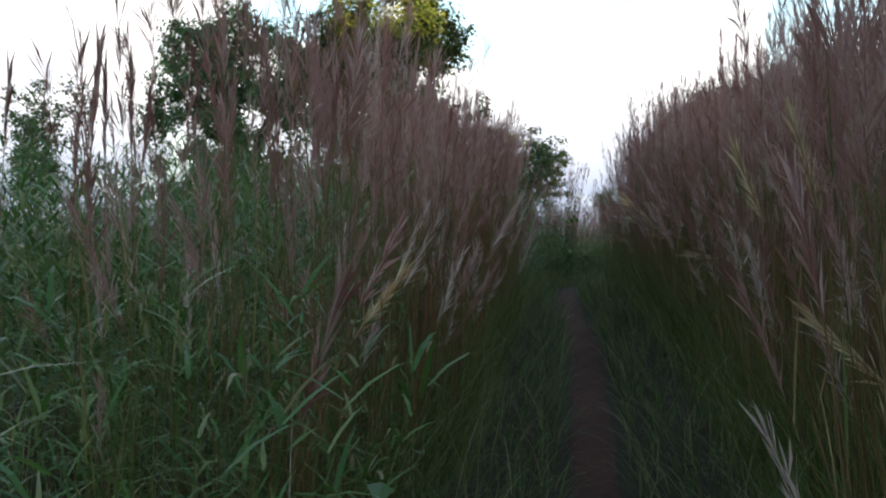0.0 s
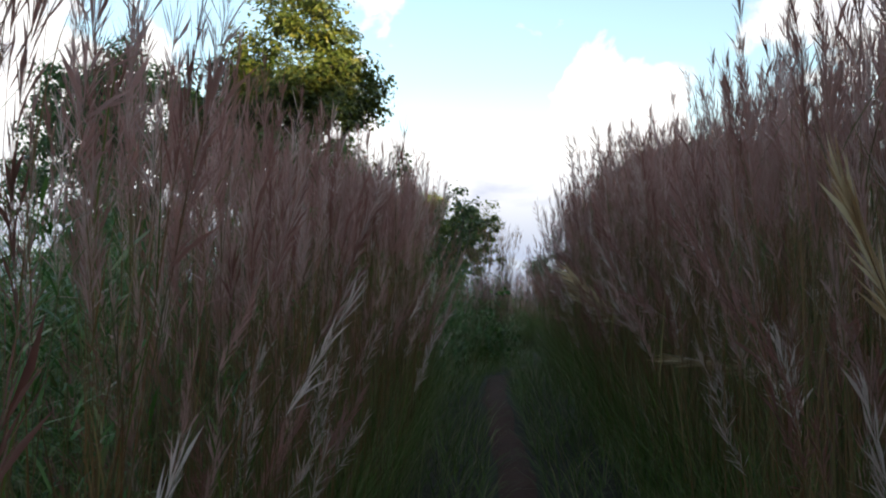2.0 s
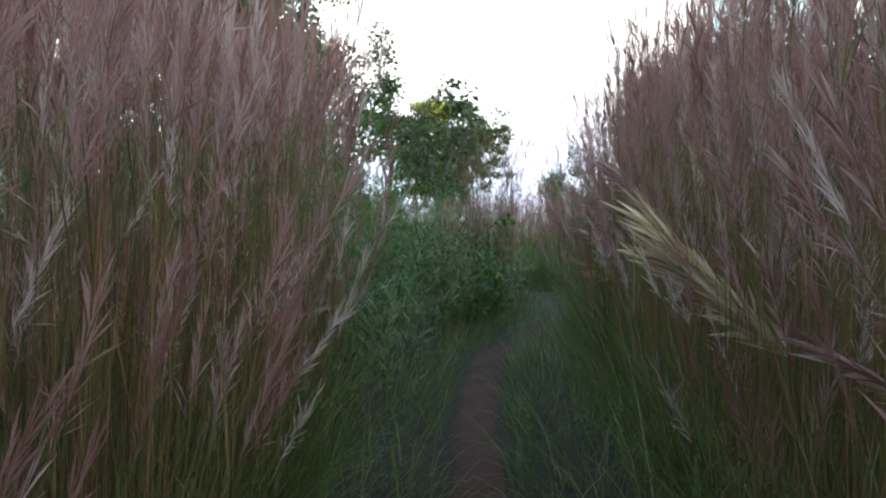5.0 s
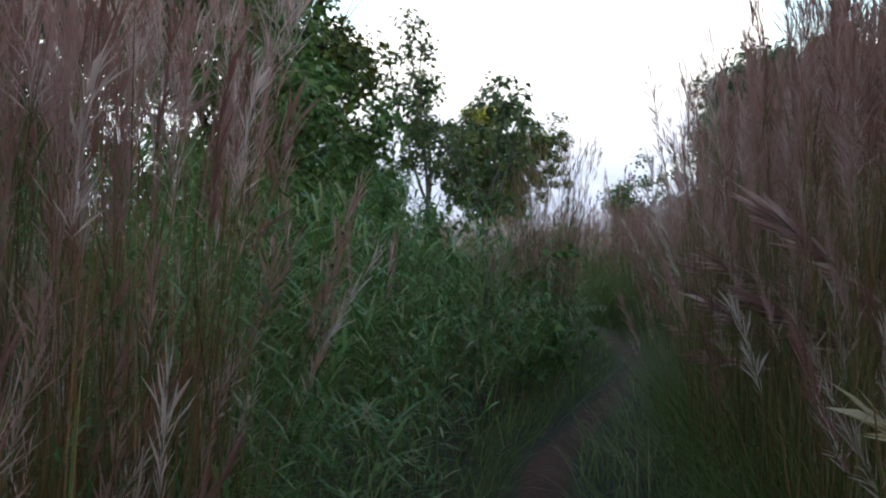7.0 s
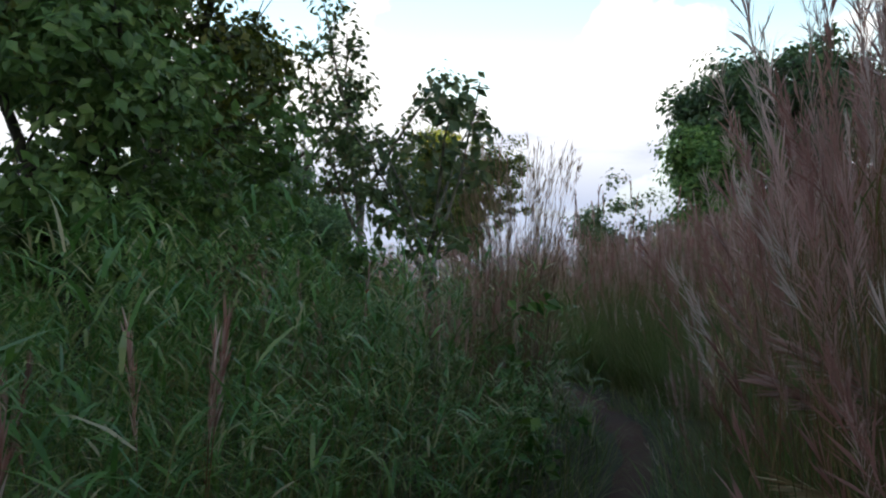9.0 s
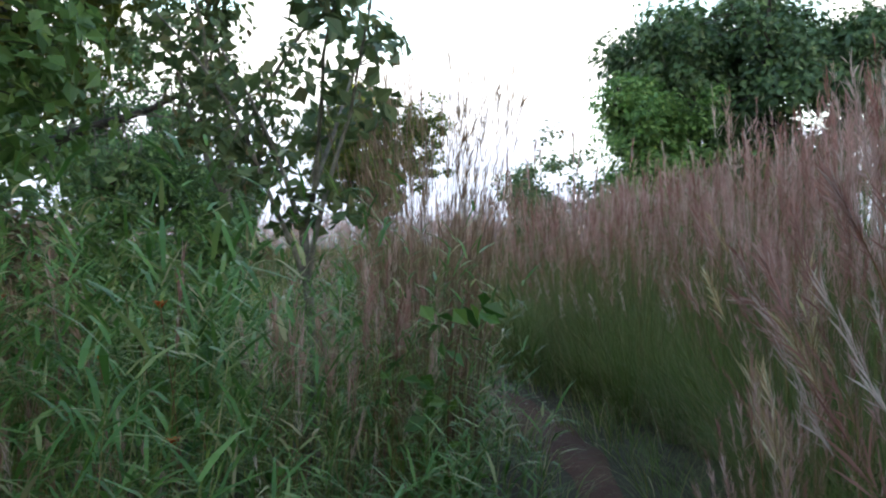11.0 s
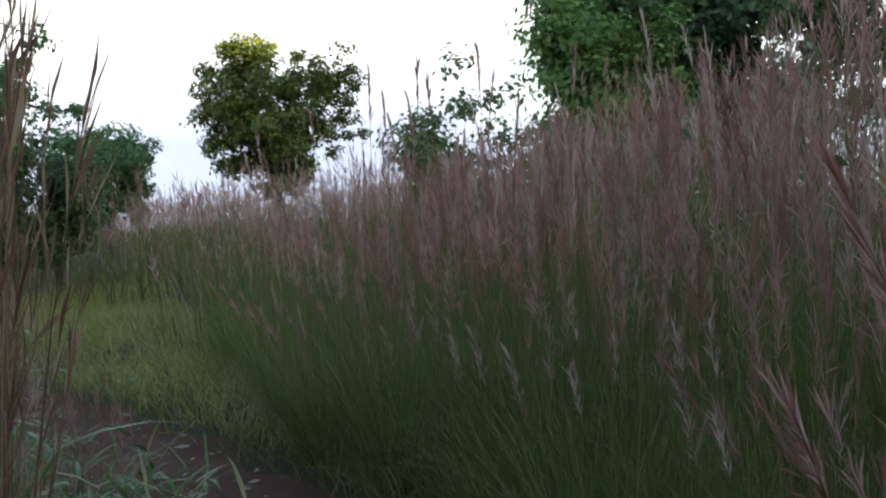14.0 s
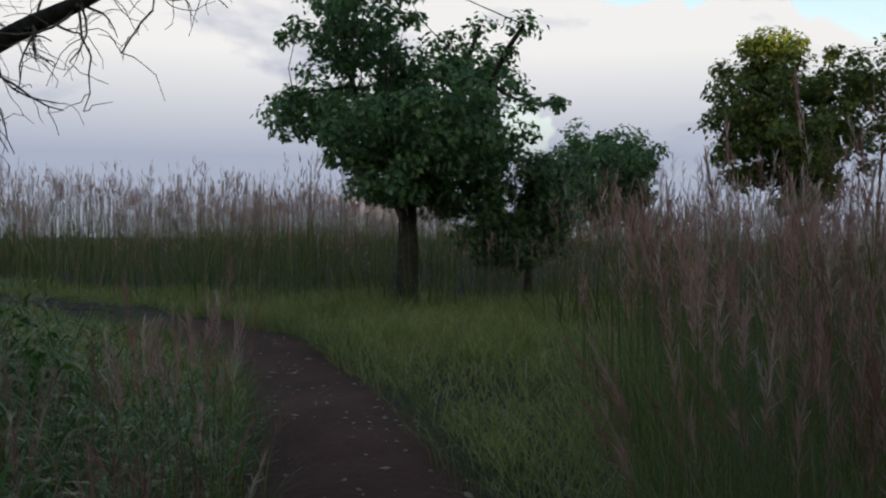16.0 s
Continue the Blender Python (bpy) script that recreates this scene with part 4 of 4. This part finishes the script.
def flower(x, y, z, seed):
    r = np.random.default_rng(seed)
    root = new("orange_flower")
    root.location = (x, y, float(height(x, y)))
    tagged(root, "small orange-red wild flower on a thin stem", "flower", "orange flowers in the grass")
    p, q = limb(r, (0, 0, -0.02), (r.normal(0, 0.1), r.normal(0, 0.1), 1), z, 0.003, 0.002, 5, 0.1)
    V, F = tube(p, q, 4)
    part("stem", tri_mesh("stem", V, F, [M_CULM], smooth=True), root)
    a = np.linspace(0, 6.28, 9)[:-1]
    V, F, _ = ribbons(np.repeat(p[-1:], 8, 0), a, 0.038, 0.6, 0.7, 0.022, 3, 0, 0.5)
    part("blossom", tri_mesh("blossom", V, F, [M_PETAL]), root)


for i, (x, y, z) in enumerate([(1.38, 16.4, 1.3), (1.3, 16.15, 1.15), (0.75, 17.0, 1.3), (0.2, 16.4, 1.15), (1.3, 16.3, 0.85), (1.0, 15.6, 0.8), (-0.35, 16.6, 1.2)]):
    flower(x, y, z, 500 + i)


# ---- fallen leaves and stones on the dirt ----
def litter():
    p = scatter(9000, -6, 3.8, 19, 31, lambda p, o: np.abs(o) < 0.62)
    p = p[rng.random(len(p)) < 0.30]
    n = len(p)
    a = rng.uniform(0, 6.28, n)
    L = rng.gamma(2.0, 0.009, n).clip(0.008, 0.06)
    z = height(p[:, 0], p[:, 1]) + 0.034
    c, s_ = np.cos(a), np.sin(a)
    def corner(u, v, h):
        return np.column_stack([p[:, 0] + L * (u * c - v * s_), p[:, 1] + L * (u * s_ + v * c), z + L * h])
    V = np.stack([corner(-1, 0, 0.05), corner(0, 0.45, 0.0), corner(1, 0, 0.1), corner(0, -0.45, 0.0), corner(0, 0, 0.35)], 1).reshape(-1, 3)
    F = (np.array([(0, 1, 4), (1, 2, 4), (2, 3, 4), (3, 0, 4)])[None] + (np.arange(n) * 5)[:, None, None]).reshape(-1, 3)
    F = F[:, ::-1]
    merged_stuff("fallen_litter", [(M_STONE, [(V, F)])], "pale fallen leaves and small stones on the dirt", "litter")


litter()


# ---- low grass hanging over the trail's edges ----
def verge():
    p = np.concatenate([scatter(42000, -1.5, 4.6, 0.3, 21.5, lambda p, o: (np.abs(o) > 0.18) & (np.abs(o) < 0.55) & (p[:, 1] < 20)), scatter(30000, -6, 4, 19.5, 31, lambda p, o: (np.abs(o) > 0.5) & (np.abs(o) < 0.9))])
    n = len(p)
    o = offset(p)
    j = np.array([((LINE - q) ** 2).sum(1).argmin() for q in p])
    inward = np.arctan2(-np.sign(o) * -TAN[j, 0], -np.sign(o) * TAN[j, 1])
    az = np.where(rng.random(n) < 0.6, inward, rng.uniform(0, 6.28, n)) + rng.normal(0, 0.7, n)
    V, F, _ = ribbons(np.column_stack([p, height(p[:, 0], p[:, 1]) - 0.01]), az, rng.uniform(0.2, 0.55, n), rng.uniform(0.1, 0.7, n), rng.uniform(0.5, 1.7, n), rng.uniform(0.004, 0.008, n), 4)
    merged_stuff("verge_grass", [(M_BLADE, [(V, F)])], "thin dark green grass hanging over the trail edges", "grass")


verge()


# ---- thin dry stems bowed through the banks ----
def dry_stems():
    p = np.concatenate([scatter(5000, -2, 6, 0.6, 23, lambda p, o: (np.abs(o) > 0.5) & (np.abs(o) < 1.3))[:950]])
    n = len(p)
    V, F, pts = ribbons(np.column_stack([p, height(p[:, 0], p[:, 1])]), rng.uniform(0, 6.28, n), rng.uniform(0.7, 1.35, n), rng.uniform(0.1, 0.7, n), rng.uniform(0.4, 1.7, n), rng.uniform(0.003, 0.0055, n), 7, rng.uniform(0, 3, n))
    keep = (np.abs(offset(pts[:, 3:, :2].reshape(-1, 2))).reshape(n, 5).min(1) > 0.42)
    F = F.reshape(n, -1, 3)[keep].reshape(-1, 3)
    merged_stuff("dry_stems", [(M_STRAW, [(V, F)])], "thin straw-coloured dry stems bowed through the grass", "grass")


M_STRAW = leaf_material("straw_stem", [(0.0, (0.20, 0.13, 0.07)), (0.5, (0.40, 0.30, 0.18)), (1.0, (0.66, 0.56, 0.40))], 0.5, 0.15)
dry_stems()


# ---- low tussocks beside the trail near the clearing ----
rt = np.random.default_rng(77)
STRAW = ((2.15, 17.3), (2.35, 17.75), (2.0, 16.9), (2.5, 18.15), (1.8, 16.5), (1.75, 22.05), (1.6, 22.45))
for x, y in [(2.55, 18.6), (2.75, 19.2), (2.35, 19.6), (2.6, 20.2), (2.2, 20.6), (1.9, 21.0), (1.35, 21.7), (0.8, 22.3), (2.0, 19.9), (1.6, 20.8), (1.75, 22.05), (1.6, 22.45), (1.9, 21.7), (2.15, 17.3), (2.35, 17.75), (2.0, 16.9), (2.5, 18.15), (1.8, 16.5), (1.05, 15.9), (1.25, 16.2), (0.95, 16.4), (3.2, 15.75), (3.4, 15.9), (3.6, 16.2), (3.35, 16.35), (3.05, 15.5)]:
    s_ = rt.uniform(0.60, 0.72) if (x, y) in STRAW else rt.uniform(0.42, 0.58)
    copy_thing(first[rt.integers(len(first))], pose(x, y, float(height(x, y)), rt.normal(0, 4), rt.normal(0, 4), rt.uniform(0, 360)) @ Matrix.Diagonal((s_, s_, s_, 1)))


# ---- low arching grass at the foot of the banks ----
def bank_foot():
    p = scatter(60000, -1.5, 6, 0.3, 24, lambda p, o: (np.abs(o) > 0.5) & (np.abs(o) < 1.05) & (in_left_plume(p, o) | in_right_plume(p, o)))[:11000]
    n = len(p)
    V, F, pts = ribbons(np.column_stack([p, height(p[:, 0], p[:, 1]) - 0.01]), rng.uniform(0, 6.28, n), rng.uniform(0.45, 1.0, n), rng.uniform(0.1, 0.7, n), rng.uniform(0.4, 2.0, n), rng.uniform(0.003, 0.0065, n), 4, rng.normal(0, 0.5, n))
    keep = (np.abs(offset(pts[:, 2:, :2].reshape(-1, 2))).reshape(n, 3).min(1) > 0.30)
    F = F.reshape(n, -1, 3)[keep].reshape(-1, 3)
    merged_stuff("bank_foot_grass", [(M_BLADE, [(V, F)])], "loose green and straw grass at the foot of the banks", "grass")


bank_foot()
